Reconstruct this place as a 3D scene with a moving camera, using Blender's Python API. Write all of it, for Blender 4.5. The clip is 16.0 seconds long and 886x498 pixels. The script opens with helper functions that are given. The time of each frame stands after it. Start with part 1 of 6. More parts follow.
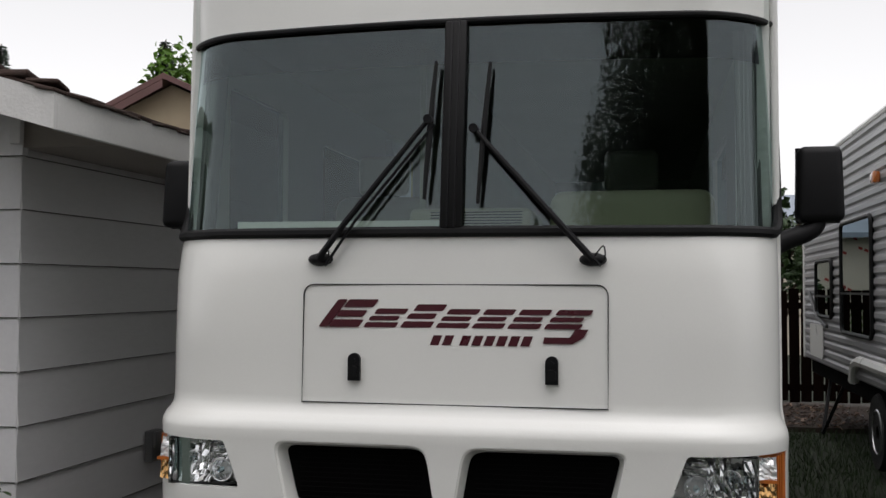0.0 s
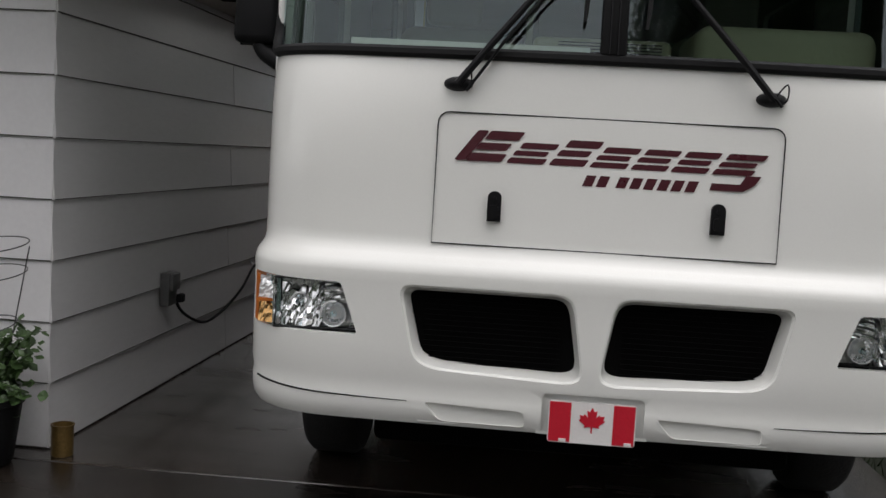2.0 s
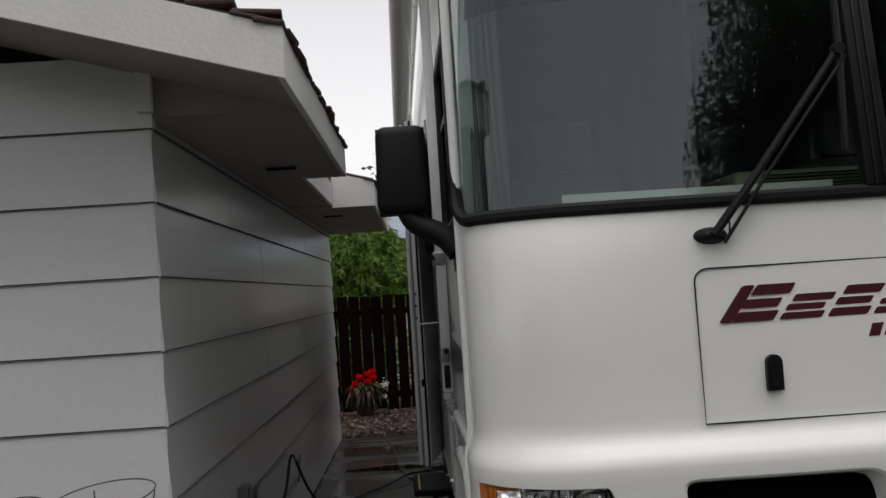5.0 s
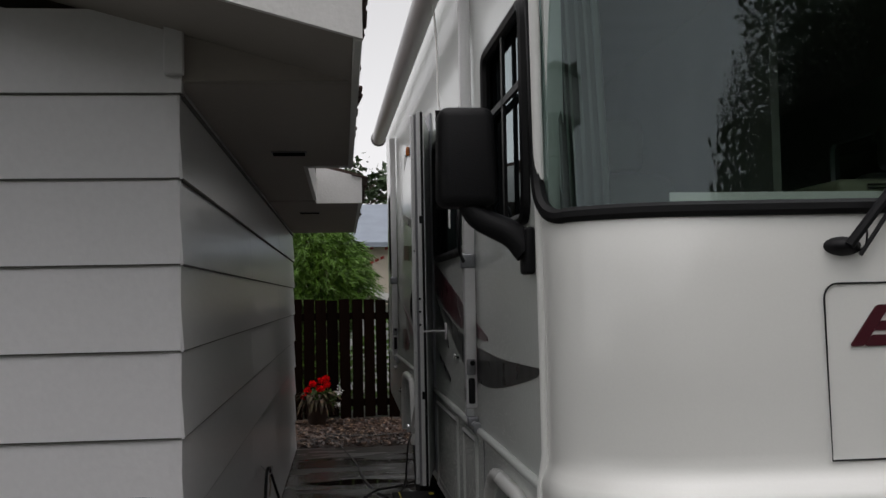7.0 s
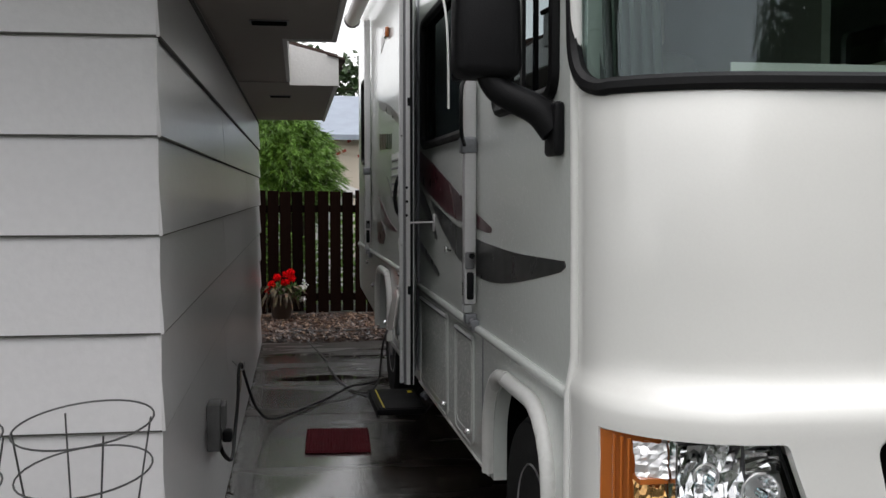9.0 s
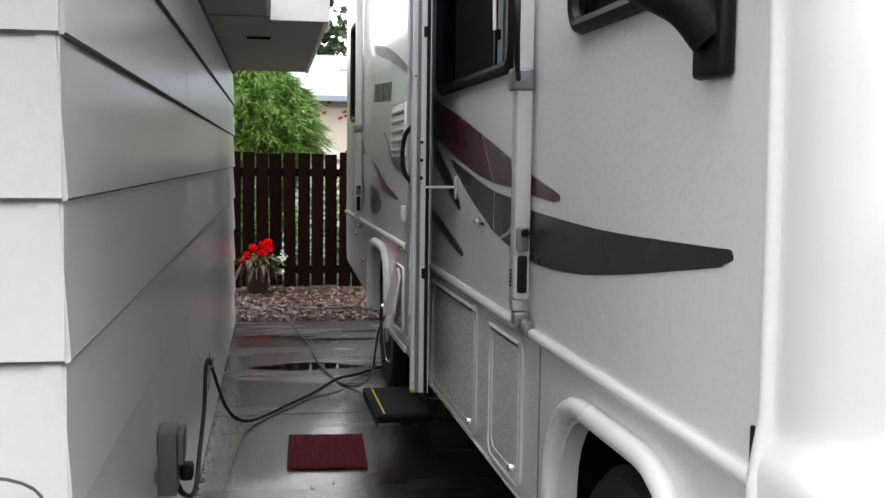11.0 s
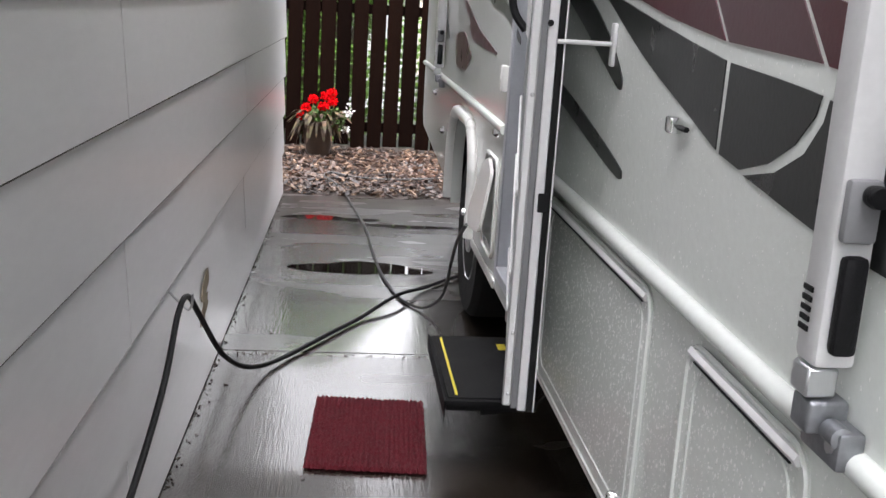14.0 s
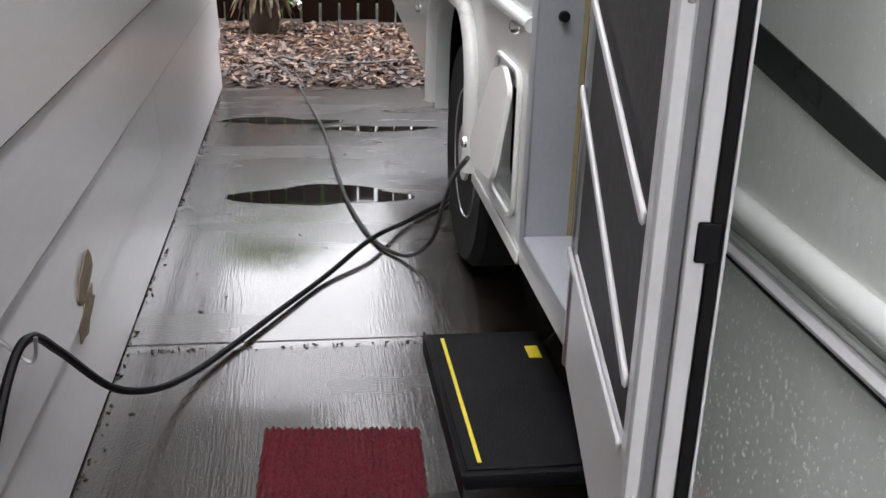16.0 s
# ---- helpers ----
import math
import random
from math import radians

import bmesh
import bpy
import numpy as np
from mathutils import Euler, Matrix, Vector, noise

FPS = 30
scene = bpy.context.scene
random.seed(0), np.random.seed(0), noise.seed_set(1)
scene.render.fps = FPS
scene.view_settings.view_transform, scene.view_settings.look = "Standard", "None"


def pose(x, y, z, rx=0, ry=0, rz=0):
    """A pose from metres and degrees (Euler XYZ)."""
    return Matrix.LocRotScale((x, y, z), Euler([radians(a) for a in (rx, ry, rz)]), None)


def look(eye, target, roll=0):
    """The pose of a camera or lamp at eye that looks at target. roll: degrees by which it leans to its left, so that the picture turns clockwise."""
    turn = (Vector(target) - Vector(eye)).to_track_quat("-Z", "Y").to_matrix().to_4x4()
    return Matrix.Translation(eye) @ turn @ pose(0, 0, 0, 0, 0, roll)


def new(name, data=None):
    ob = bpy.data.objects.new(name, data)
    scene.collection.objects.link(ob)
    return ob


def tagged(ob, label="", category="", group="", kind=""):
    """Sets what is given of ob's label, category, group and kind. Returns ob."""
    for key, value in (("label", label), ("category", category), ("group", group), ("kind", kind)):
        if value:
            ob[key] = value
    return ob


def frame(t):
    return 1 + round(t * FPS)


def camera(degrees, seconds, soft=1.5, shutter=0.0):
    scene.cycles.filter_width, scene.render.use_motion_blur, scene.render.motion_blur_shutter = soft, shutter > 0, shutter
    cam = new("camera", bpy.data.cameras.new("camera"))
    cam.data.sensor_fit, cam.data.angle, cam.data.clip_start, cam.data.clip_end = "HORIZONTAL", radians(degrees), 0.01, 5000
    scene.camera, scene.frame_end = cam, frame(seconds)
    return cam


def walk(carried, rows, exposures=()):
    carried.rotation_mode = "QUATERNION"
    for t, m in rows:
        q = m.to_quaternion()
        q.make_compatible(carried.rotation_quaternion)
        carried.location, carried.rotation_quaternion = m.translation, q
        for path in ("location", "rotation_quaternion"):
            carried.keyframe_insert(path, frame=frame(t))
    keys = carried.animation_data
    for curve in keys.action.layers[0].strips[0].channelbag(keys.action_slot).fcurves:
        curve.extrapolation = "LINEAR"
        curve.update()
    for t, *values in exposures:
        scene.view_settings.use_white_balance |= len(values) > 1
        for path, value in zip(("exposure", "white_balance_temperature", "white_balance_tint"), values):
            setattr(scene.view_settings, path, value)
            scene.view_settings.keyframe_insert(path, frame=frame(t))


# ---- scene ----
cam = camera(47.0, 16.0)
PATH = [
    (0, (1.997, -3.813, 1.558), (1.598, -1.854, 1.632), 0.2),
    (0.5, (1.82, -3.702, 1.511), (1.396, -1.748, 1.485), 2.3),
    (1, (1.581, -3.688, 1.471), (1.337, -1.705, 1.393), 2.1),
    (1.5, (1.302, -3.651, 1.432), (1.163, -1.662, 1.272), 2.8),
    (2, (0.999, -3.542, 1.415), (0.83, -1.558, 1.231), 3.2),
    (2.5, (0.728, -3.487, 1.425), (0.573, -1.495, 1.332), 1.7),
    (3, (0.499, -3.451, 1.499), (0.372, -1.457, 1.413), -0.6),
    (3.5, (0.359, -3.311, 1.565), (0.207, -1.317, 1.557), -0.7),
    (4, (0.211, -3.163, 1.537), (0.12, -1.165, 1.568), 1.1),
    (4.2, (0.11, -3.124, 1.541), (0.058, -1.126, 1.602), -0.7),
    (6.3, (-0.546, -2.697, 1.554), (-0.286, -0.716, 1.643), -0.9),
    (6.5, (-0.582, -2.641, 1.546), (-0.31, -0.661, 1.608), 0.1),
    (7, (-0.651, -2.514, 1.551), (-0.419, -0.53, 1.644), -1.1),
    (7.5, (-0.736, -2.455, 1.57), (-0.417, -0.488, 1.741), -0.7),
    (8, (-0.783, -2.407, 1.555), (-0.453, -0.437, 1.652), -0.7),
    (8.5, (-0.807, -2.303, 1.524), (-0.468, -0.332, 1.464), 0.1),
    (9, (-0.773, -2.125, 1.511), (-0.457, -0.153, 1.402), 0.0),
    (9.2, (-0.766, -2.056, 1.511), (-0.445, -0.086, 1.387), 0.5),
    (11.3, (-0.789, -0.816, 1.464), (-0.415, 1.139, 1.268), 0.5),
    (11.5, (-0.776, -0.7, 1.47), (-0.42, 1.256, 1.251), -0.4),
    (12, (-0.708, -0.413, 1.475), (-0.382, 1.551, 1.281), 0.9),
    (12.5, (-0.653, -0.055, 1.466), (-0.367, 1.907, 1.202), 1.5),
    (13, (-0.648, 0.254, 1.455), (-0.37, 2.205, 1.115), 0.5),
    (13.5, (-0.578, 0.549, 1.437), (-0.358, 2.497, 1.042), 3.0),
    (14, (-0.566, 0.851, 1.429), (-0.356, 2.784, 0.958), 3.6),
    (14.5, (-0.544, 1.12, 1.415), (-0.349, 3.026, 0.84), 1.0),
    (15, (-0.49, 1.486, 1.401), (-0.299, 3.38, 0.788), 4.1),
    (15.5, (-0.511, 1.811, 1.379), (-0.281, 3.674, 0.69), 1.8),
    (16, (-0.513, 2.107, 1.366), (-0.238, 3.948, 0.637), 1.9),
]
EXPOSURES = [(0, 0.46, 6550, 12), (1.5, 0.41, 6550, 12), (2.5, 0.76, 6550, 12), (4.2, 0.5, 6550, 12), (6.3, 0.2, 6550, 12), (7.5, 0.22, 6550, 12), (9, 1.05, 6500, 11), (11.3, 2.22, 6430, 13), (12.5, 2.98, 6400, 14), (14, 3.03, 6400, 14), (16, 2.97, 6400, 14)]
walk(cam, [(t, look(eye, target, roll)) for t, eye, target, roll in PATH], EXPOSURES)

# ---- world, sun and exposure ----
world = bpy.data.worlds.new("overcast")
scene.world = world
world.use_nodes = True
wn, wl = world.node_tree.nodes, world.node_tree.links
sky = wn.new("ShaderNodeTexSky")
sky.sky_type = "NISHITA"
sky.sun_disc = False
sky.sun_elevation, sky.sun_rotation = radians(72), radians(150)
sky.air_density, sky.dust_density, sky.ozone_density = 1.0, 1.5, 1.0
grey = wn.new("ShaderNodeHueSaturation")
grey.inputs["Saturation"].default_value = 0.05
wl.new(sky.outputs[0], grey.inputs["Color"])
wl.new(grey.outputs[0], wn["Background"].inputs[0])
wn["Background"].inputs[1].default_value = 0.15
sun_data = bpy.data.lights.new("sun", "SUN")
sun_data.energy, sun_data.angle, sun_data.color = 0.85, radians(75), (1.0, 0.965, 0.985)
sun = new("sun", sun_data)
sun.matrix_world = look((0.3, -2.2, 16), (0, 0, 0))


# ---- small builders ----
def thing(name, label, category, group="", kind="", at=(0, 0, 0)):
    ob = new(name)
    ob.empty_display_size = 0.1
    ob.location = at
    return tagged(ob, label, category, group, kind)


def mesh_of(name, bm, material):
    me = bpy.data.meshes.new(name)
    bmesh.ops.recalc_face_normals(bm, faces=bm.faces)
    bm.to_mesh(me)
    bm.free()
    me.materials.append(material)
    return me


def part(name, bm, material, parent=None, label="", smooth=True):
    ob = new(name, mesh_of(name, bm, material))
    if smooth:
        for p in ob.data.polygons:
            p.use_smooth = True
        ob.data.set_sharp_from_angle(angle=radians(42))
    if parent is not None:
        ob.parent = parent
        up, off = parent, Vector((0, 0, 0))
        while up is not None:
            off += up.location
            up = up.parent
        ob.data.transform(Matrix.Translation(-off))
    if label:
        ob["label"] = label
    return ob


def solo(name, bm, material, label, category, group="", kind="", smooth=True):
    return tagged(part(name, bm, material, None, "", smooth), label, category, group, kind)


def box(bm, x0, y0, z0, x1, y1, z1, bevel=0.0, seg=2):
    vs = [bm.verts.new((x, y, z)) for x in (x0, x1) for y in (y0, y1) for z in (z0, z1)]
    fs = [bm.faces.new([vs[i] for i in f]) for f in ((0, 1, 3, 2), (4, 6, 7, 5), (0, 4, 5, 1), (2, 3, 7, 6), (0, 2, 6, 4), (1, 5, 7, 3))]
    if bevel > 0:
        es = list({e for f in fs for e in f.edges})
        bmesh.ops.bevel(bm, geom=es, offset=bevel, segments=seg, affect="EDGES", profile=0.5)
    return vs


def boxm(x0, y0, z0, x1, y1, z1, bevel=0.0, seg=2):
    bm = bmesh.new()
    box(bm, x0, y0, z0, x1, y1, z1, bevel, seg)
    return bm


def prism(bm, pts, axis, a, b):
    """A flat outline of (u, v) points, pushed along an axis from a to b: x takes (y, z), y takes (x, z), z takes (x, y)."""
    def at(p, d):
        return {"x": (d, p[0], p[1]), "y": (p[0], d, p[1]), "z": (p[0], p[1], d)}[axis]
    lo, hi = [bm.verts.new(at(p, a)) for p in pts], [bm.verts.new(at(p, b)) for p in pts]
    bm.faces.new(lo)
    bm.faces.new(hi[::-1])
    n = len(pts)
    for i in range(n):
        bm.faces.new((lo[i], lo[(i + 1) % n], hi[(i + 1) % n], hi[i]))


def prismm(pts, axis, a, b):
    bm = bmesh.new()
    prism(bm, pts, axis, a, b)
    return bm


def rounded(u0, v0, u1, v1, r, seg=5, corners=(1, 1, 1, 1)):
    pts = []
    for k, (cu, cv, a) in enumerate(((u0 + r, v0 + r, 180), (u1 - r, v0 + r, 270), (u1 - r, v1 - r, 0), (u0 + r, v1 - r, 90))):
        if corners[k]:
            pts += [(cu + r * math.cos(radians(a + 90 * i / seg)), cv + r * math.sin(radians(a + 90 * i / seg))) for i in range(seg + 1)]
        else:
            pts.append(((u0, v0), (u1, v0), (u1, v1), (u0, v1))[k])
    return pts


def soft_poly(pts, r, seg=4):
    """The outline with each corner rounded off by about r."""
    out, n = [], len(pts)
    for i in range(n):
        p, a, b = Vector(pts[i]), Vector(pts[i - 1]), Vector(pts[(i + 1) % n])
        ra = min(r, (a - p).length * 0.45)
        rb = min(r, (b - p).length * 0.45)
        s, e = p + (a - p).normalized() * ra, p + (b - p).normalized() * rb
        for k in range(seg + 1):
            t = k / seg
            q = s * (1 - t) ** 2 + p * 2 * t * (1 - t) + e * t * t
            out.append((q.x, q.y))
    return out


def smooth_line(pts, per=6):
    """A Catmull-Rom line through the points."""
    P = [Vector(p) for p in pts]
    P = [2 * P[0] - P[1]] + P + [2 * P[-1] - P[-2]]
    out = []
    for i in range(1, len(P) - 2):
        for k in range(per):
            t = k / per
            out.append(0.5 * (2 * P[i] + (P[i + 1] - P[i - 1]) * t + (2 * P[i - 1] - 5 * P[i] + 4 * P[i + 1] - P[i + 2]) * t * t + (3 * P[i] - P[i - 1] - 3 * P[i + 1] + P[i + 2]) * t ** 3))
    out.append(P[-2])
    return out


def tube(bm, pts, r, seg=8, closed=False):
    P = [Vector(p) for p in pts]
    n, rings, side = len(P), [], None
    for i, p in enumerate(P):
        a = P[i - 1] if (i or closed) else P[i]
        b = P[(i + 1) % n] if (i < n - 1 or closed) else P[i]
        d = (b - a).normalized()
        if side is None:
            side = d.cross(Vector((0, 0, 1)) if abs(d.z) < 0.9 else Vector((1, 0, 0))).normalized()
        side = (side - d * side.dot(d)).normalized()
        up = d.cross(side)
        rr = r[i] if isinstance(r, (list, tuple)) else r
        rings.append([bm.verts.new(p + (side * math.cos(2 * math.pi * k / seg) + up * math.sin(2 * math.pi * k / seg)) * rr) for k in range(seg)])
    for i in range(n if closed else n - 1):
        A, B = rings[i], rings[(i + 1) % n]
        for k in range(seg):
            bm.faces.new((A[k], A[(k + 1) % seg], B[(k + 1) % seg], B[k]))
    if not closed:
        bm.faces.new(rings[0][::-1])
        bm.faces.new(rings[-1])


def tubem(pts, r, seg=8, closed=False):
    bm = bmesh.new()
    tube(bm, pts, r, seg, closed)
    return bm


def lathe(bm, profile, centre, axis="z", seg=24):
    """Turns (radius, height) points about an axis through centre."""
    rings = []
    for r, h in profile:
        ring = []
        for k in range(seg):
            c, s = r * math.cos(2 * math.pi * k / seg), r * math.sin(2 * math.pi * k / seg)
            o = {"z": (c, s, h), "x": (h, c, s), "y": (c, h, s)}[axis]
            ring.append(bm.verts.new(Vector(centre) + Vector(o)))
        rings.append(ring)
    for A, B in zip(rings, rings[1:]):
        for k in range(seg):
            bm.faces.new((A[k], A[(k + 1) % seg], B[(k + 1) % seg], B[k]))
    bm.faces.new(rings[0][::-1])
    bm.faces.new(rings[-1])


def lathem(profile, centre, axis="z", seg=24):
    bm = bmesh.new()
    lathe(bm, profile, centre, axis, seg)
    return bm


def applied(ob, kind, **settings):
    """Applies one modifier to the mesh of ob."""
    m = ob.modifiers.new("m", kind)
    if kind == "BOOLEAN":
        m.operation, m.solver, m.object = "DIFFERENCE", "EXACT", settings["other"]
    elif kind == "SOLIDIFY":
        m.thickness, m.offset = settings["thickness"], -1.0
    bpy.context.view_layer.update()
    deps = bpy.context.evaluated_depsgraph_get()
    me = bpy.data.meshes.new_from_object(ob.evaluated_get(deps))
    ob.modifiers.clear()
    ob.data = me
    return ob


def cut(ob, bm):
    """Cuts the closed shape bm out of ob."""
    me = bpy.data.meshes.new("cutter")
    bmesh.ops.recalc_face_normals(bm, faces=bm.faces)
    bm.to_mesh(me)
    bm.free()
    other = new("cutter", me)
    applied(ob, "BOOLEAN", other=other)
    bpy.data.objects.remove(other)
    ob.data.set_sharp_from_angle(angle=radians(32))
    return ob


# ---- materials ----
def material(name, colour, rough=0.5, metal=0.0, vary=0.12, scale=6.0, fine=90.0, bump=0.1, second=None, coat=0.0, stretch=(1, 1, 1), rough_vary=0.1, per_piece=0.0, ior=1.5):
    m = bpy.data.materials.new(name)
    m.use_nodes = True
    nt = m.node_tree
    N, L = nt.nodes, nt.links
    b = N["Principled BSDF"]
    co = N.new("ShaderNodeTexCoord")
    mp = N.new("ShaderNodeMapping")
    mp.inputs["Scale"].default_value = stretch
    L.new(co.outputs["Object"], mp.inputs["Vector"])
    big, small = N.new("ShaderNodeTexNoise"), N.new("ShaderNodeTexNoise")
    big.inputs["Scale"].default_value, big.inputs["Detail"].default_value = scale, 5
    small.inputs["Scale"].default_value, small.inputs["Detail"].default_value = fine, 3
    L.new(mp.outputs[0], big.inputs["Vector"])
    L.new(mp.outputs[0], small.inputs["Vector"])
    c = Vector(colour)
    d = Vector(second) if second else c * (1 - 2.2 * vary)
    ramp = N.new("ShaderNodeMix")
    ramp.data_type = "RGBA"
    ramp.inputs["A"].default_value, ramp.inputs["B"].default_value = (*d, 1), (*c, 1)
    mr = N.new("ShaderNodeMapRange")
    mr.inputs["From Min"].default_value, mr.inputs["From Max"].default_value = 0.0, 1.0
    L.new(big.outputs[0], mr.inputs["Value"])
    L.new(mr.outputs[0], ramp.inputs["Factor"])
    grain = N.new("ShaderNodeMix")
    grain.data_type, grain.blend_type = "RGBA", "MULTIPLY"
    grain.inputs["Factor"].default_value = min(1.0, vary * 2)
    L.new(ramp.outputs["Result"], grain.inputs["A"])
    L.new(small.outputs[0], grain.inputs["B"])
    gain = N.new("ShaderNodeMix")
    gain.data_type, gain.blend_type = "RGBA", "MULTIPLY"
    gain.inputs["Factor"].default_value = 1.0
    k = 1 + min(1.0, vary * 2) * 0.6
    gain.inputs["B"].default_value = (k, k, k, 1)
    L.new(grain.outputs["Result"], gain.inputs["A"])
    out = gain.outputs["Result"]
    if per_piece:
        info, hs, r2 = N.new("ShaderNodeObjectInfo"), N.new("ShaderNodeHueSaturation"), N.new("ShaderNodeMapRange")
        r2.inputs["To Min"].default_value, r2.inputs["To Max"].default_value = 1 - per_piece, 1 + per_piece
        L.new(info.outputs["Random"], r2.inputs["Value"])
        L.new(r2.outputs[0], hs.inputs["Value"])
        L.new(out, hs.inputs["Color"])
        out = hs.outputs[0]
    L.new(out, b.inputs["Base Color"])
    b.inputs["Metallic"].default_value = metal
    b.inputs["IOR"].default_value = ior
    rr = N.new("ShaderNodeMapRange")
    rr.inputs["To Min"].default_value, rr.inputs["To Max"].default_value = max(0.02, rough - rough_vary), min(1, rough + rough_vary)
    L.new(big.outputs[0], rr.inputs["Value"])
    L.new(rr.outputs[0], b.inputs["Roughness"])
    b.inputs["Coat Weight"].default_value = coat
    b.inputs["Coat Roughness"].default_value = 0.08
    if bump:
        bp = N.new("ShaderNodeBump")
        bp.inputs["Strength"].default_value, bp.inputs["Distance"].default_value = bump, 0.01
        L.new(small.outputs[0], bp.inputs["Height"])
        L.new(bp.outputs[0], b.inputs["Normal"])
    return m


def glass(name, tint, rough=0.0, clear=0.5, ior=1.72):
    """A thin tinted pane: part clear, part mirror."""
    m = bpy.data.materials.new(name)
    m.use_nodes = True
    nt = m.node_tree
    N, L = nt.nodes, nt.links
    N.remove(N["Principled BSDF"])
    tr, gl, fr, mx = N.new("ShaderNodeBsdfTransparent"), N.new("ShaderNodeBsdfGlossy"), N.new("ShaderNodeFresnel"), N.new("ShaderNodeMixShader")
    tr.inputs[0].default_value = (*[c * clear for c in tint], 1)
    gl.inputs["Roughness"].default_value = rough
    gl.inputs["Color"].default_value = (0.84, 0.97, 1.0, 1)
    fr.inputs["IOR"].default_value = ior
    L.new(fr.outputs[0], mx.inputs[0])
    L.new(tr.outputs[0], mx.inputs[1])
    L.new(gl.outputs[0], mx.inputs[2])
    L.new(mx.outputs[0], N["Material Output"].inputs[0])
    return m


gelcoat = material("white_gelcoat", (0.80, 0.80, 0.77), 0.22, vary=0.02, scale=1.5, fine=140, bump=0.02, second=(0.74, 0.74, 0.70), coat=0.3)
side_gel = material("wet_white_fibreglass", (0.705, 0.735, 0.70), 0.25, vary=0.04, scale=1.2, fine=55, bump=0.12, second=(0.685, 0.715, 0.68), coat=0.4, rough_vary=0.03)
trim_white = material("white_trim", (0.78, 0.78, 0.75), 0.3, vary=0.05, scale=5, fine=60, bump=0.05)
black_rubber = material("black_rubber", (0.007, 0.007, 0.0075), 0.5, vary=0.2, scale=9, bump=0.1, ior=1.3)
black_plastic = material("black_plastic", (0.008, 0.008, 0.009), 0.5, vary=0.15, scale=12, fine=240, bump=0.15, ior=1.28)
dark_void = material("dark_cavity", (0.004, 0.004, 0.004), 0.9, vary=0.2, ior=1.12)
silvered = material("silvered_reflector", (0.88, 0.88, 0.88), 0.3, 0.75, vary=0.04, scale=20, bump=0.05)
mirror_chrome = material("headlight_chrome", (0.86, 0.87, 0.88), 0.10, 1.0, vary=0.03, bump=0.02, rough_vary=0.04)
warm_chrome = material("amber_tinted_chrome", (0.68, 0.40, 0.16), 0.14, 0.9, vary=0.05, bump=0.02, rough_vary=0.04)
zinc = material("zinc_bracket", (0.33, 0.34, 0.36), 0.4, 0.8, vary=0.15, scale=20, bump=0.1)
chrome = material("chrome", (0.8, 0.8, 0.8), 0.12, 1.0, vary=0.05, bump=0.02)
alu = material("brushed_aluminium", (0.62, 0.63, 0.64), 0.35, 0.9, vary=0.08, scale=8, fine=120, bump=0.05, stretch=(1, 1, 0.1))
alu_white = material("white_powdercoat", (0.72, 0.72, 0.72), 0.35, vary=0.06, scale=4, fine=80, bump=0.04)
grey_frame = material("grey_anodised_frame", (0.42, 0.44, 0.47), 0.4, 0.15, vary=0.06, scale=6, fine=90, bump=0.05)
seal_tan = material("aged_foam_seal", (0.42, 0.36, 0.18), 0.8, vary=0.2, scale=20, bump=0.2)
grey_plastic = material("grey_plastic", (0.22, 0.22, 0.23), 0.4, vary=0.1, scale=10)
maroon = material("maroon_vinyl", (0.065, 0.008, 0.015), 0.3, vary=0.1, scale=8, bump=0.03)
maroon_grey = material("faded_maroon_vinyl", (0.075, 0.030, 0.036), 0.3, vary=0.1, scale=8, bump=0.03)
charcoal = material("charcoal_vinyl", (0.016, 0.0175, 0.017), 0.3, vary=0.12, scale=8, bump=0.03)
warm_grey = material("taupe_vinyl", (0.17, 0.16, 0.15), 0.3, vary=0.1, scale=8, bump=0.03)
siding_paint = material("grey_painted_siding", (0.69, 0.68, 0.685), 0.30, vary=0.05, scale=2.2, fine=45, bump=0.08, second=(0.66, 0.65, 0.655), stretch=(1, 0.25, 1), rough_vary=0.02, coat=0.35)
siding_paint.node_tree.nodes["Principled BSDF"].inputs["Coat Roughness"].default_value = 0.2
white_paint = material("white_painted_wood", (0.76, 0.75, 0.73), 0.5, vary=0.06, scale=6, fine=70, bump=0.15)
# soffit colour holds the eave's shade: darker than the siding's own paint
shaded_soffit_paint = material("shaded_soffit_paint", (0.34, 0.305, 0.275), 0.6, vary=0.05, scale=3, fine=50, bump=0.08)
asphalt_shingle = material("brown_shingle", (0.075, 0.045, 0.035), 0.9, vary=0.25, scale=14, fine=160, bump=0.6)
grey_shingle = material("blue_grey_shingle", (0.30, 0.34, 0.40), 0.85, vary=0.15, scale=3, fine=60, bump=0.3)
maroon_shingle = material("maroon_shingle", (0.16, 0.085, 0.08), 0.85, vary=0.15, scale=3, fine=60, bump=0.3)
beige = material("beige_stucco", (0.45, 0.36, 0.25), 0.8, vary=0.08, scale=4, fine=70, bump=0.2)
house_wrap = material("house_wrap", (0.62, 0.55, 0.45), 0.6, vary=0.08, scale=2, bump=0.1)
wrap_print = material("red_wrap_print", (0.45, 0.05, 0.04), 0.6, vary=0.2, scale=12)
fence_wood = material("dark_stained_wood", (0.0085, 0.0038, 0.0025), 0.8, vary=0.3, scale=5, fine=70, bump=0.3, stretch=(8, 8, 0.6), per_piece=0.4, ior=1.10)
soil = material("dark_mulch", (0.05, 0.03, 0.02), 0.7, vary=0.3, scale=20, bump=0.6)
grass_soil = material("lawn_soil", (0.02, 0.028, 0.011), 0.9, vary=0.3, scale=8, bump=0.6)
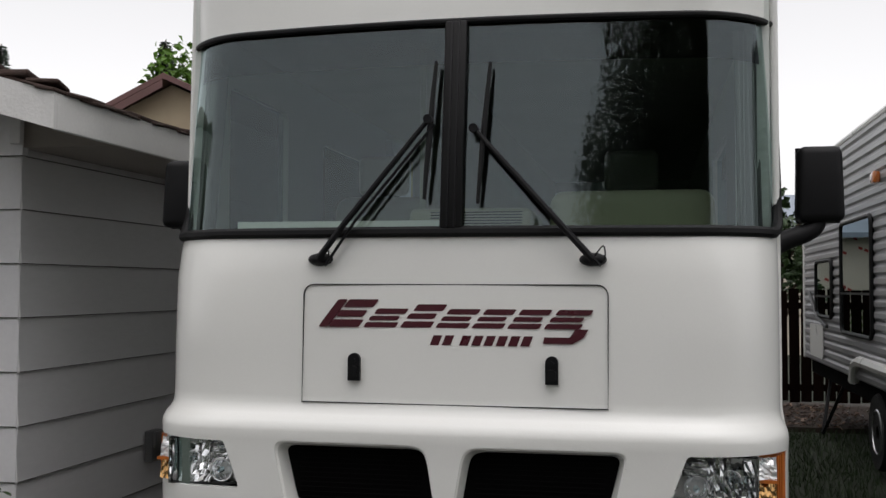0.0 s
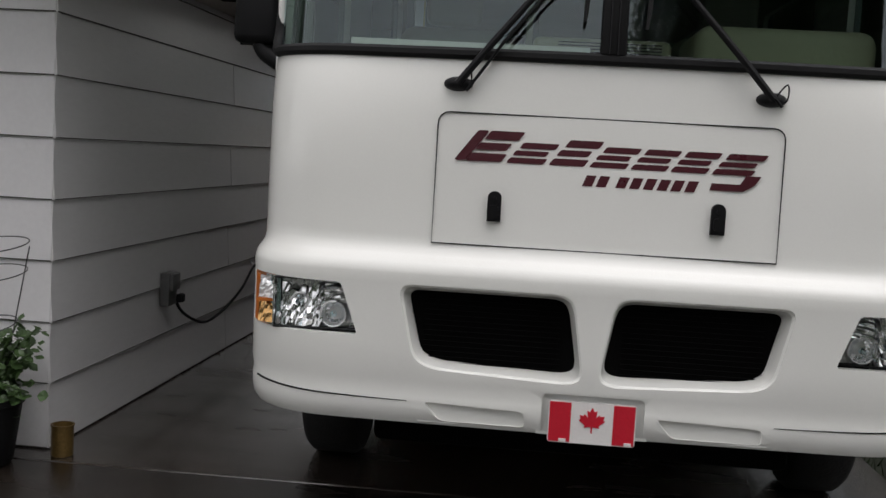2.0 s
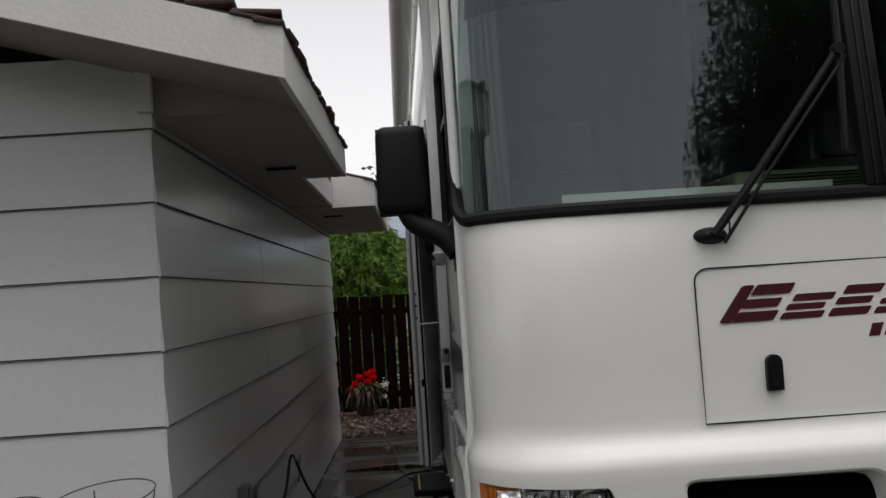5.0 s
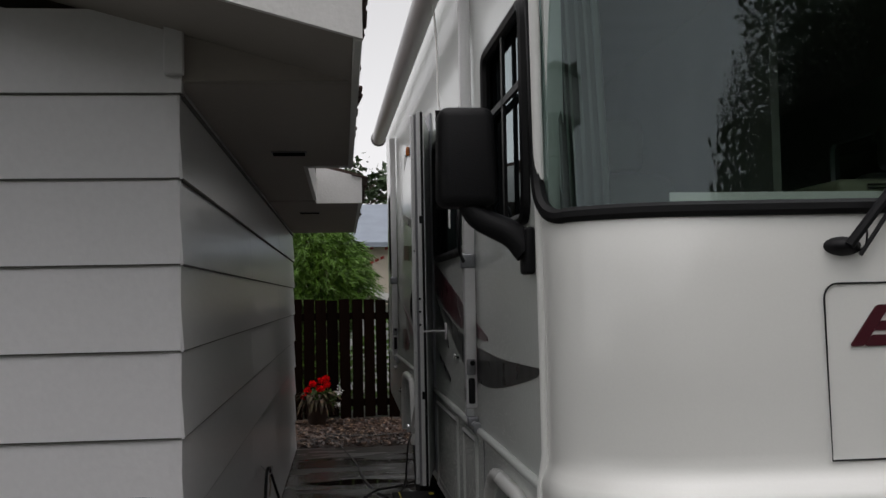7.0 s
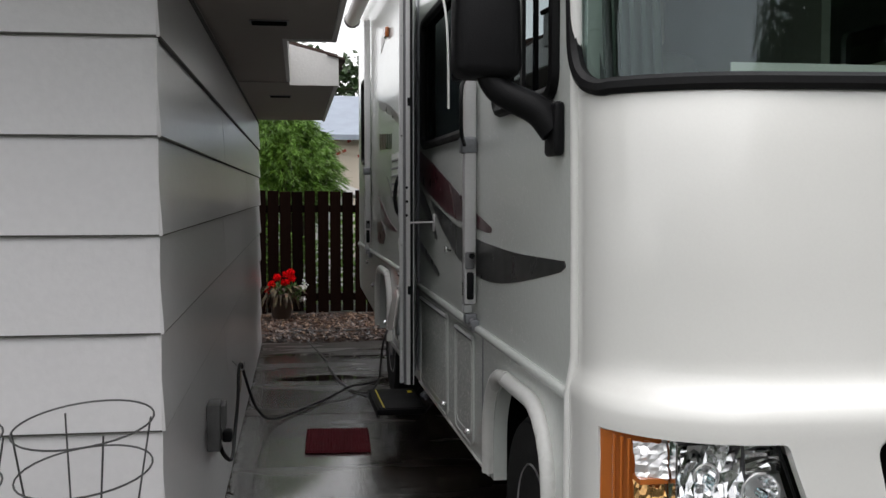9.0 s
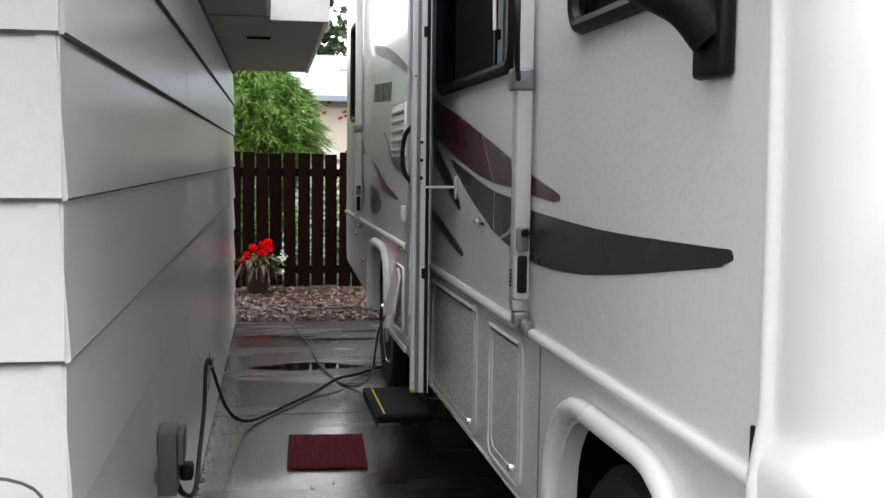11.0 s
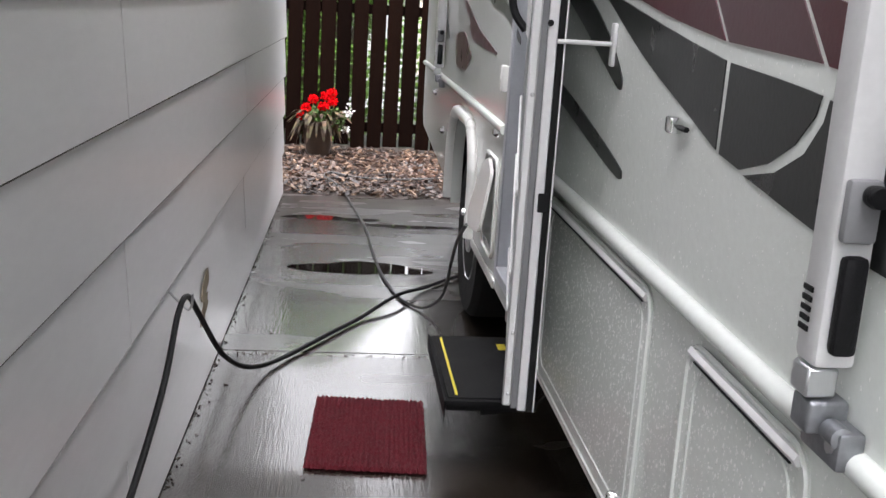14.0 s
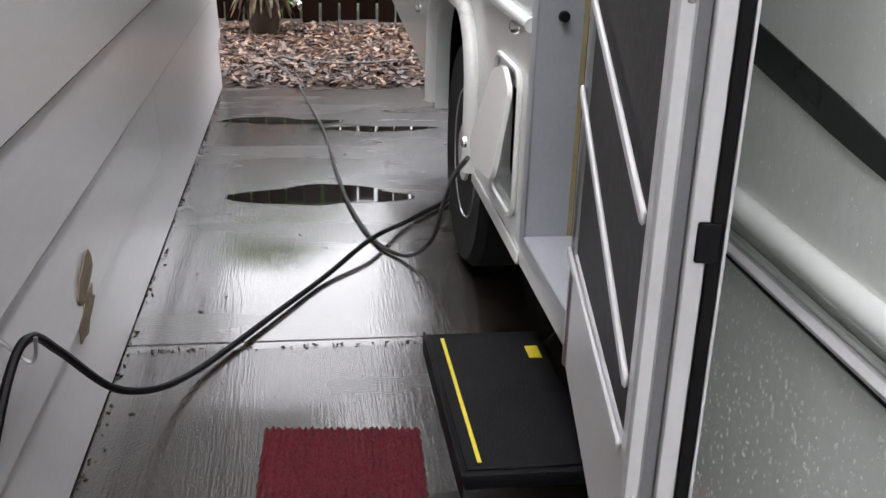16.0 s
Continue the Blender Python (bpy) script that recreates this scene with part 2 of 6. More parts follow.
grass_green = material("grass_blade", (0.028, 0.058, 0.014), 0.5, vary=0.25, scale=6)
leaf_bright = material("bright_bush_leaf", (0.12, 0.255, 0.020), 0.5, vary=0.25, scale=3, fine=30)
leaf_dark = material("dark_tree_leaf", (0.04, 0.085, 0.02), 0.5, vary=0.3, scale=2, fine=30)
leaf_pot = material("potted_leaf", (0.05, 0.10, 0.025), 0.45, vary=0.25, scale=12)
needle = material("spruce_needle", (0.03, 0.06, 0.03), 0.6, vary=0.3, scale=3)
wood_bark = material("tree_bark", (0.09, 0.065, 0.045), 0.9, vary=0.3, scale=10, bump=0.7, stretch=(3, 3, 0.5))
petal = material("red_petal", (0.74, 0.003, 0.006), 0.9, vary=0.15, scale=30, bump=0.0, ior=1.12)
tyre_mat = material("tyre_rubber", (0.008, 0.008, 0.008), 0.8, vary=0.2, scale=14, bump=0.3)
steel = material("wheel_steel", (0.55, 0.55, 0.56), 0.3, 0.9, vary=0.1, scale=9)
cord_black = material("black_cord", (0.004, 0.004, 0.005), 0.5, vary=0.15, scale=20, ior=1.3)
hose_grey = material("grey_hose", (0.07, 0.07, 0.068), 0.4, vary=0.15, scale=20)
step_black = material("black_step_mat", (0.004, 0.004, 0.005), 0.65, vary=0.2, scale=10, fine=200, bump=0.3, ior=1.3)
yellow = material("yellow_tape", (0.75, 0.62, 0.04), 0.5, vary=0.1, scale=20)
flag_red = material("flag_red", (0.55, 0.012, 0.03), 0.35, vary=0.06, scale=20)
flag_white = material("flag_white", (0.78, 0.76, 0.74), 0.35, vary=0.04, scale=20)
amber = material("amber_lens", (0.50, 0.14, 0.025), 0.10, vary=0.04, scale=40, fine=150, bump=0.1, coat=0.8)
screen_mesh = material("black_screen", (0.010, 0.010, 0.011), 0.5, vary=0.1, scale=60, fine=600, bump=0.2)
dash_mat = material("beige_dashboard", (0.30, 0.29, 0.20), 0.6, vary=0.06, scale=5, fine=160, bump=0.1)
dim_cloth = material("dim_interior", (0.36, 0.34, 0.30), 0.8, vary=0.15, scale=3)
curtain = material("pale_curtain", (0.13, 0.145, 0.13), 0.85, vary=0.1, scale=6)
# white metal turned grey: the shadow on the trailer is in this colour
trailer_alu = material("shaded_white_aluminium", (0.31, 0.31, 0.32), 0.35, vary=0.06, scale=2, bump=0.05)
brass_can = material("rusty_brass_can", (0.30, 0.19, 0.06), 0.4, 0.5, vary=0.3, scale=9)
wire_dark = material("galvanised_wire", (0.10, 0.10, 0.10), 0.4, 0.8, vary=0.1)
outlet_grey = material("grey_outlet_cover", (0.13, 0.13, 0.13), 0.45, vary=0.1, scale=20)
stain_brown = material("peeled_paint_stain", (0.33, 0.27, 0.19), 0.7, vary=0.2, scale=18, bump=0.3)
windshield_glass = glass("tinted_windshield", (0.66, 0.82, 0.76), clear=0.95)
side_glass = glass("dark_side_glass", (0.16, 0.17, 0.17), clear=0.7)
lens_glass = glass("clear_lens", (1, 1, 1), clear=0.98, ior=1.4)


def wet_concrete(name="wet_broomed_concrete", tone=1.0, film=1.0):
    m = bpy.data.materials.new(name)
    m.use_nodes = True
    nt = m.node_tree
    N, L = nt.nodes, nt.links
    b = N["Principled BSDF"]
    co = N.new("ShaderNodeTexCoord")
    mp = N.new("ShaderNodeMapping")
    mp.inputs["Scale"].default_value = (0.5, 1.6, 1)
    L.new(co.outputs["Object"], mp.inputs[0])
    wet, stain, fine, broom = (N.new("ShaderNodeTexNoise") for _ in range(4))
    wet.inputs["Scale"].default_value, wet.inputs["Detail"].default_value = 1.7, 6
    stain.inputs["Scale"].default_value, stain.inputs["Detail"].default_value = 5.0, 9
    stain.inputs["Roughness"].default_value = 0.68
    fine.inputs["Scale"].default_value, fine.inputs["Detail"].default_value = 130, 3
    broom.inputs["Scale"].default_value, broom.inputs["Detail"].default_value = 9, 4
    mb = N.new("ShaderNodeMapping")
    mb.inputs["Scale"].default_value = (14, 0.7, 1)
    L.new(co.outputs["Object"], mb.inputs[0])
    L.new(mb.outputs[0], broom.inputs["Vector"])
    L.new(mp.outputs[0], wet.inputs["Vector"])
    L.new(co.outputs["Object"], stain.inputs["Vector"])
    L.new(co.outputs["Object"], fine.inputs["Vector"])
    cr = N.new("ShaderNodeValToRGB")
    cr.color_ramp.elements[0].position, cr.color_ramp.elements[0].color = 0.32, (0.017 * tone, 0.012 * tone, 0.0085 * tone, 1)
    cr.color_ramp.elements[1].position, cr.color_ramp.elements[1].color = 0.64, (0.070 * tone, 0.056 * tone, 0.045 * tone, 1)
    L.new(stain.outputs[0], cr.inputs[0])
    mu = N.new("ShaderNodeMix")
    mu.data_type, mu.blend_type = "RGBA", "MULTIPLY"
    mu.inputs["Factor"].default_value = 0.72
    L.new(cr.outputs[0], mu.inputs["A"])
    L.new(broom.outputs[0], mu.inputs["B"])
    L.new(mu.outputs["Result"], b.inputs["Base Color"])
    wr = N.new("ShaderNodeMapRange")
    wr.inputs["From Min"].default_value, wr.inputs["From Max"].default_value = 0.38, 0.62
    wr.inputs["To Min"].default_value, wr.inputs["To Max"].default_value = 0.07, 0.30
    L.new(wet.outputs[0], wr.inputs["Value"])
    L.new(wr.outputs[0], b.inputs["Roughness"])
    b.inputs["IOR"].default_value = 1.55
    # the water film thins out towards the bark bed, where the slab drains
    sep, drain = N.new("ShaderNodeSeparateXYZ"), N.new("ShaderNodeMapRange")
    L.new(co.outputs["Object"], sep.inputs[0])
    drain.inputs["From Min"].default_value, drain.inputs["From Max"].default_value = 6.3, 7.3
    drain.inputs["To Min"].default_value, drain.inputs["To Max"].default_value = film, film * 0.6
    L.new(sep.outputs["Y"], drain.inputs["Value"])
    L.new(drain.outputs[0], b.inputs["Coat Weight"])
    b.inputs["Coat IOR"].default_value = 1.8
    cw = N.new("ShaderNodeMapRange")
    cw.inputs["From Min"].default_value, cw.inputs["From Max"].default_value = 0.40, 0.66
    cw.inputs["To Min"].default_value, cw.inputs["To Max"].default_value = 0.02, 0.15
    L.new(wet.outputs[0], cw.inputs["Value"])
    rougher, total = N.new("ShaderNodeMapRange"), N.new("ShaderNodeMath")
    rougher.inputs["From Min"].default_value, rougher.inputs["From Max"].default_value = 5.5, 6.3
    rougher.inputs["To Min"].default_value, rougher.inputs["To Max"].default_value = 0.0, 0.22
    L.new(sep.outputs["Y"], rougher.inputs["Value"])
    L.new(cw.outputs[0], total.inputs[0])
    L.new(rougher.outputs[0], total.inputs[1])
    L.new(total.outputs[0], b.inputs["Coat Roughness"])
    cb = N.new("ShaderNodeBump")
    cb.inputs["Strength"].default_value, cb.inputs["Distance"].default_value = 0.12, 0.005
    L.new(broom.outputs[0], cb.inputs["Height"])
    L.new(cb.outputs[0], b.inputs["Coat Normal"])
    ad = N.new("ShaderNodeMath")
    ad.operation = "MULTIPLY_ADD"
    ad.inputs[1].default_value = 0.5
    L.new(broom.outputs[0], ad.inputs[0])
    L.new(fine.outputs[0], ad.inputs[2])
    bp = N.new("ShaderNodeBump")
    bp.inputs["Strength"].default_value, bp.inputs["Distance"].default_value = 0.4, 0.006
    L.new(ad.outputs[0], bp.inputs["Height"])
    L.new(bp.outputs[0], b.inputs["Normal"])
    return m


concrete = wet_concrete()
damp_concrete = wet_concrete("damp_broomed_concrete", 0.95, 0.58)
# same concrete at half tone with a thinner film, for the front slabs
dark_concrete = wet_concrete("half_tone_concrete", 0.5, 0.25)
puddle_water = material("puddle_water", (0.03, 0.028, 0.025), 0.03, vary=0.05, rough_vary=0.01, bump=0.0, ior=1.33)
bead_water = material("rain_bead", (0.86, 0.87, 0.84), 0.05, vary=0.03, bump=0.0, rough_vary=0.02, coat=0.6)
knit = material("burgundy_knit", (0.165, 0.008, 0.019), 0.9, vary=0.25, scale=14, fine=160, bump=0.7)

# ---- ground ----
def sheet(x0, y0, x1, y1, z, nx=1, ny=1):
    bm = bmesh.new()
    g = [[bm.verts.new((x0 + (x1 - x0) * i / nx, y0 + (y1 - y0) * j / ny, z)) for i in range(nx + 1)] for j in range(ny + 1)]
    for j in range(ny):
        for i in range(nx):
            bm.faces.new((g[j][i], g[j][i + 1], g[j + 1][i + 1], g[j + 1][i]))
    return bm


solo("ground", sheet(-400, -400, 400, 400, -0.06), grass_soil, "dark wet lawn soil reaching to the horizon", "ground", kind="structure")
SLABS = [(-9.0, -3.0), (-2.98, 0.6), (0.612, 4.803), (4.845, 8.25)]
drive = solo("driveway", boxm(-1.35, -9.0, -0.3, 2.75, 8.25, -0.012), concrete, "wet broom-finished concrete driveway beside the house", "driveway", kind="structure")
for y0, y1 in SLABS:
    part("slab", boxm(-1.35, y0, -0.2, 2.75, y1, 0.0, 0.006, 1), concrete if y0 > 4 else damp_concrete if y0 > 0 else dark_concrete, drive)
part("joint_mortar", boxm(-1.34, 4.8032, -0.2, 2.74, 4.8448, -0.0025), concrete, drive)

# ---- house: wall line leans one degree against the vehicle ----
LEAN = 0.0176
HX, HY, HL = -1.112, 0.780, 7.5          # front corner and length of the side wall


def wall_x(y):
    return HX + LEAN * (y - HY)


COURSES = [0.008, 0.302, 0.577, 0.852, 1.124, 1.396, 1.668, 1.940, 2.21]


def sheared(bm):
    """Leans a mesh that was drawn square to the house."""
    for v in bm.verts:
        x, y = v.co.x, v.co.y
        v.co.x, v.co.y = x + LEAN * (y - HY), y - LEAN * (x - HX)
    return bm
PITCH = 0.28
EAVE_X, RAKE_Y, SOFFIT = -0.535, 0.198, 2.25
wall_side = solo("wall_side", sheared(boxm(-1.35, HY + 0.03, -0.1, HX - 0.028, 8.25, SOFFIT + 0.06)), siding_paint, "grey painted lap-siding side wall of the bungalow", "wall", kind="structure")
RIDGE_X = -5.2
front_pts = [(HX - 0.03, -0.1), (HX - 0.03, SOFFIT + 0.10), (RIDGE_X, SOFFIT + 0.10 + (HX - RIDGE_X) * PITCH), (-9.3, SOFFIT + 0.1), (-9.3, -0.1)]
wall_front = solo("wall_front", sheared(prismm(front_pts, "y", HY + 0.03, HY + 0.22)), siding_paint, "grey painted lap-siding gable wall of the bungalow", "wall", kind="structure")
wall_back = solo("wall_back", sheared(boxm(-9.3, 8.06, -0.1, -1.36, 8.25, SOFFIT)), siding_paint, "grey painted back wall of the bungalow", "wall", kind="structure")
far_wall = solo("wall_far", sheared(boxm(-9.3, HY + 0.23, -0.1, -9.1, 8.05, SOFFIT)), siding_paint, "grey painted far wall of the bungalow", "wall", kind="structure")

# ---- roof, soffits and fascias of the house ----
def roof_z(x):
    return SOFFIT + 0.17 + (EAVE_X - x) * PITCH


roof_bm = bmesh.new()
prism(roof_bm, [(EAVE_X - 0.005, roof_z(EAVE_X)), (RIDGE_X, roof_z(RIDGE_X)), (-9.85, SOFFIT + 0.17), (-9.85, SOFFIT + 0.12), (RIDGE_X, roof_z(RIDGE_X) - 0.05), (EAVE_X - 0.005, roof_z(EAVE_X) - 0.03)], "y", RAKE_Y + 0.01, 2.86)
roof_main = solo("roof", sheared(roof_bm), asphalt_shingle, "mossy dark brown asphalt-shingle roof", "roof", kind="structure")
for y0, y1, xe in ((2.862, 4.80, -0.77), (4.802, 8.35, -0.45)):
    bm = bmesh.new()
    prism(bm, [(xe, SOFFIT + 0.19), (RIDGE_X, roof_z(RIDGE_X)), (-9.85, SOFFIT + 0.17), (-9.85, SOFFIT + 0.12), (RIDGE_X, roof_z(RIDGE_X) - 0.05), (xe, SOFFIT + 0.14)], "y", y0, y1)
    part("roof_section", sheared(bm), asphalt_shingle, roof_main)
soffit = solo("soffit", sheared(boxm(-1.14, HY + 0.03, SOFFIT, EAVE_X - 0.02, 2.86, SOFFIT + 0.02)), shaded_soffit_paint, "painted plywood soffit under the eave", "soffit", kind="structure")
part("soffit_panel", sheared(boxm(-1.12, 2.862, SOFFIT + 0.004, -0.77, 4.80, SOFFIT + 0.024)), shaded_soffit_paint, soffit)
part("soffit_panel", sheared(boxm(-1.12, 4.83, SOFFIT, -0.45, 8.35, SOFFIT + 0.02)), shaded_soffit_paint, soffit)
# sloping soffit of the gable's overhang
bm = bmesh.new()
prism(bm, [(EAVE_X - 0.021, SOFFIT), (RIDGE_X, SOFFIT + (EAVE_X - RIDGE_X) * PITCH), (RIDGE_X, SOFFIT + (EAVE_X - RIDGE_X) * PITCH + 0.02), (EAVE_X - 0.021, SOFFIT + 0.02)], "y", RAKE_Y, HY + 0.029)
part("rake_soffit", sheared(bm), shaded_soffit_paint, soffit)
part("eave_return", sheared(prismm([(EAVE_X - 0.022, SOFFIT + 0.001), (HX + 0.02, SOFFIT + 0.001), (HX + 0.02, SOFFIT + 0.155)], "y", HY - 0.01, HY + 0.028)), shaded_soffit_paint, soffit)
fascia = solo("fascia", sheared(boxm(EAVE_X - 0.02, RAKE_Y, SOFFIT - 0.012, EAVE_X + 0.004, 2.86, SOFFIT + 0.15, 0.003, 1)), white_paint, "flaking white painted fascia board", "fascia", kind="structure")
bm = bmesh.new()
prism(bm, [(EAVE_X + 0.004, SOFFIT - 0.012), (EAVE_X + 0.004, SOFFIT + 0.152), (RIDGE_X, SOFFIT + 0.152 + (EAVE_X - RIDGE_X) * PITCH), (RIDGE_X, SOFFIT - 0.012 + (EAVE_X - RIDGE_X) * PITCH)], "y", RAKE_Y - 0.024, RAKE_Y - 0.001)
part("rake_board", sheared(bm), white_paint, fascia)
part("eave_board", sheared(boxm(-0.47, 4.80, SOFFIT - 0.012, -0.446, 8.35, SOFFIT + 0.15, 0.003, 1)), white_paint, fascia)
bm = bmesh.new()
prism(bm, [(-0.772, SOFFIT - 0.02), (-0.446, SOFFIT - 0.02), (-0.446, SOFFIT + 0.165), (-0.772, SOFFIT + 0.25)], "y", 4.775, 4.799)
part("end_board", sheared(bm), white_paint, fascia)
part("inner_board", sheared(boxm(-0.79, 2.87, SOFFIT, -0.768, 4.77, SOFFIT + 0.17)), white_paint, fascia)
part("end_cap", sheared(boxm(-0.77, 2.862, SOFFIT - 0.01, EAVE_X, 2.884, SOFFIT + 0.15)), white_paint, fascia)
# torn shingle tabs along the eave and the rake
tab_bm = boxm(-0.05, -0.09, 0, 0.07, 0.09, 0.014, 0.004, 1)
tab_me = mesh_of("shingle_tab", tab_bm, asphalt_shingle)
rng = random.Random(7)


def tab(x, y, z, rx, ry, rz, s=1.0):
    ob = new("shingle_tab", tab_me)
    ob.matrix_basis = pose(x, y, z, rx, ry, rz) @ Matrix.Diagonal((s, s * rng.uniform(0.7, 1.1), rng.uniform(0.8, 1.8), 1))
    ob.parent = roof_main


y = RAKE_Y + 0.02
while y < 2.84:
    for k in range(2):
        tab(EAVE_X + LEAN * (y - HY) - 0.048 - 0.06 * k, y, SOFFIT + 0.16 + 0.022 * k, rng.uniform(-3, 3), 14 + rng.uniform(-5, 6), rng.uniform(-4, 4), rng.uniform(0.8, 1.15))
    y += rng.uniform(0.10, 0.16)
x = EAVE_X - 0.09
while x > -3.4:
    tab(x, RAKE_Y + 0.035, SOFFIT + 0.165 + (EAVE_X - x) * PITCH, rng.uniform(-6, 6), 15, 90 + rng.uniform(-5, 5), rng.uniform(0.8, 1.1))
    x -= rng.uniform(0.11, 0.17)
y = 4.82
while y < 8.3:
    tab(-0.47 + LEAN * (y - HY), y, SOFFIT + 0.165, rng.uniform(-3, 3), 14, rng.uniform(-4, 4), rng.uniform(0.8, 1.1))
    y += rng.uniform(0.13, 0.18)
# bracket block under the gable at the corner, vents in the soffit
part("corner_block", sheared(boxm(HX - 0.030, HY - 0.055, 2.265, HX + 0.030, HY - 0.0205, 2.425, 0.003, 1)), siding_paint, wall_front)


def soffit_vent(x, y):
    v = thing("soffit_vent", "dark rectangular louvred vent set in the soffit", "vent", "soffit vents", at=(x, y, SOFFIT))
    part("frame", boxm(x - 0.085, y - 0.05, SOFFIT - 0.006, x + 0.085, y + 0.05, SOFFIT - 0.001, 0.002, 1), grey_plastic, v)
    for k in range(5):
        part("slat", boxm(x - 0.075, y - 0.042 + k * 0.018, SOFFIT - 0.012, x + 0.075, y - 0.032 + k * 0.018, SOFFIT - 0.0065), dark_void, v)


soffit_vent(-0.81, 2.37)
soffit_vent(-0.76, 5.75)


# ================= motorhome =================
RL, RR, REAR, ROOF, SKIRT = 0.004, 2.466, 7.95, 3.28, 0.445
CL, CR = -0.018, 2.488              # the front cap stands a little proud of the sides
mh = thing("motorhome", "white motorhome with maroon and charcoal side graphics on a driveway", "motorhome", at=(1.235, 3.9, 0))
CORNER = 0.33
FRONT = ((0.46, -0.010), (0.485, -0.028), (0.52, -0.036), (0.56, -0.038), (0.585, -0.032), (0.62, -0.041), (0.75, -0.043), (0.90, -0.042), (0.96, -0.045), (0.995, -0.047), (1.015, -0.043), (1.035, -0.030), (1.06, -0.006), (1.08, 0.009), (1.10, 0.016), (1.13, 0.019), (1.3, 0.021), (1.6, 0.036), (1.70, 0.042), (1.755, 0.046), (1.785, 0.05), (2.0, 0.078), (2.2, 0.105), (2.4, 0.132), (2.62, 0.16), (2.66, 0.162), (2.8, 0.17), (2.95, 0.20), (3.08, 0.26), (3.18, 0.36), (3.25, 0.52), (3.28, 0.75))
SEAM = 0.40


def front_at(z):
    for (z0, y0), (z1, y1) in zip(FRONT, FRONT[1:]):
        if z0 <= z <= z1:
            return y0 + (y1 - y0) * (z - z0) / (z1 - z0)
    return FRONT[0][1] if z < FRONT[0][0] else FRONT[-1][1]


def cap_line(z, off=0.0, seg=12, straight=26):
    """The plan outline of the front cap at height z, from its left rear edge round to its right."""
    f = front_at(z)
    side = max(0.0, -f) * 0.5
    x0, x1, y0 = CL - side + off, CR + side - off, f + off
    r = CORNER
    end = max(SEAM, f + r + 0.01)
    pts = [(x0, end)]
    if f + r < end:
        pts.append((x0, f + r + off))
    crown = 0.03 + 0.085 * min(1.0, max(0.0, (z - 1.62) / 0.17)) * min(1.0, max(0.0, (3.0 - z) / 0.25))
    arc = [(x0 + r - off - (r - off) * math.cos(radians(90 * k / seg)), y0 + (r - off) - (r - off) * math.sin(radians(90 * k / seg))) for k in range(1, seg + 1)]
    xa, xb = arc[-1][0], x1 - (arc[-1][0] - x0)
    mid = [(xa + (xb - xa) * k / straight, y0) for k in range(1, straight)]
    pts += arc + mid + [(x0 + x1 - x, y) for x, y in arc[::-1]]
    if f + r < end:
        pts.append((x1, f + r + off))
    pts.append((x1, end))
    out = []
    for x, y in pts:
        u = (x - 1.235) / 1.265
        out.append((x, y + crown * u * u * min(1.0, 0.35 + 0.65 * max(0.0, (f + r - y) / r))))
    return out


WS_LO, WS_HI = 1.785, 2.62
zs = [z for z, _ in FRONT]
bm = bmesh.new()
rows = [[bm.verts.new((x, y, z)) for x, y in cap_line(z)] for z in zs]
n = len(rows[0])
G0, G1 = 1, n - 2                      # the columns between which the glass lies
for j in range(len(zs) - 1):
    for i in range(n - 1):
        if WS_LO - 1e-6 <= zs[j] and zs[j + 1] <= WS_HI + 1e-6 and G0 <= i < G1:
            continue
        if len(rows[j]) == len(rows[j + 1]):
            bm.faces.new((rows[j][i], rows[j][i + 1], rows[j + 1][i + 1], rows[j + 1][i]))
cap = part("front_cap", bm, gelcoat, mh, "glossy white moulded fibreglass front cap")
applied(cap, "SOLIDIFY", thickness=0.03)


GR_L = [(0.581, 0.930), (1.115, 0.930), (1.150, 0.905), (1.188, 0.690), (1.150, 0.668), (0.70, 0.684), (0.635, 0.712)]
GR_R = [(2.47 - x, z) for x, z in GR_L][::-1]
HL_L = [(-0.10, 0.955), (0.345, 0.950), (0.412, 0.768), (-0.10, 0.764)]
HL_R = [(2.47 - x, z) for x, z in HL_L][::-1]
def spread_poly(pts, d):
    """The outline grown by about d all round."""
    cx, cz = sum(p[0] for p in pts) / len(pts), sum(p[1] for p in pts) / len(pts)
    w, h = max(p[0] for p in pts) - min(p[0] for p in pts), max(p[1] for p in pts) - min(p[1] for p in pts)
    return [(cx + (x - cx) * (1 + 2 * d / w), cz + (z - cz) * (1 + 2 * d / h)) for x, z in pts]


for pts in (GR_L, GR_R):
    cut(cap, prismm(soft_poly(spread_poly(pts, 0.026), 0.05), "y", -0.2, 0.06))
for pts in (HL_L, HL_R):
    cut(cap, prismm(soft_poly(pts, 0.015), "y", -0.2, 0.20))
for x0, x1 in ((0.66, 1.02), (1.47, 1.835)):
    cut(cap, prismm(soft_poly([(x0, 0.545), (x1 - 0.005, 0.535), (x1, 0.478), (x0 + 0.06, 0.478)], 0.02), "y", -0.2, -0.016))
cut(cap, prismm(rounded(1.075, 0.436, 1.43, 0.61, 0.02), "y", -0.2, -0.018))
for p in cap.data.polygons:
    p.use_smooth = True
cap.data.set_sharp_from_angle(angle=radians(40))
# recess floors behind the slots
for x0, x1 in ((0.64, 1.04), (1.45, 1.855)):
    part("bumper_recess", boxm(x0, -0.015, 0.47, x1, -0.009, 0.56), gelcoat, mh)
part("plate_recess", boxm(1.06, -0.017, 0.46, 1.445, -0.009, 0.62), gelcoat, mh)
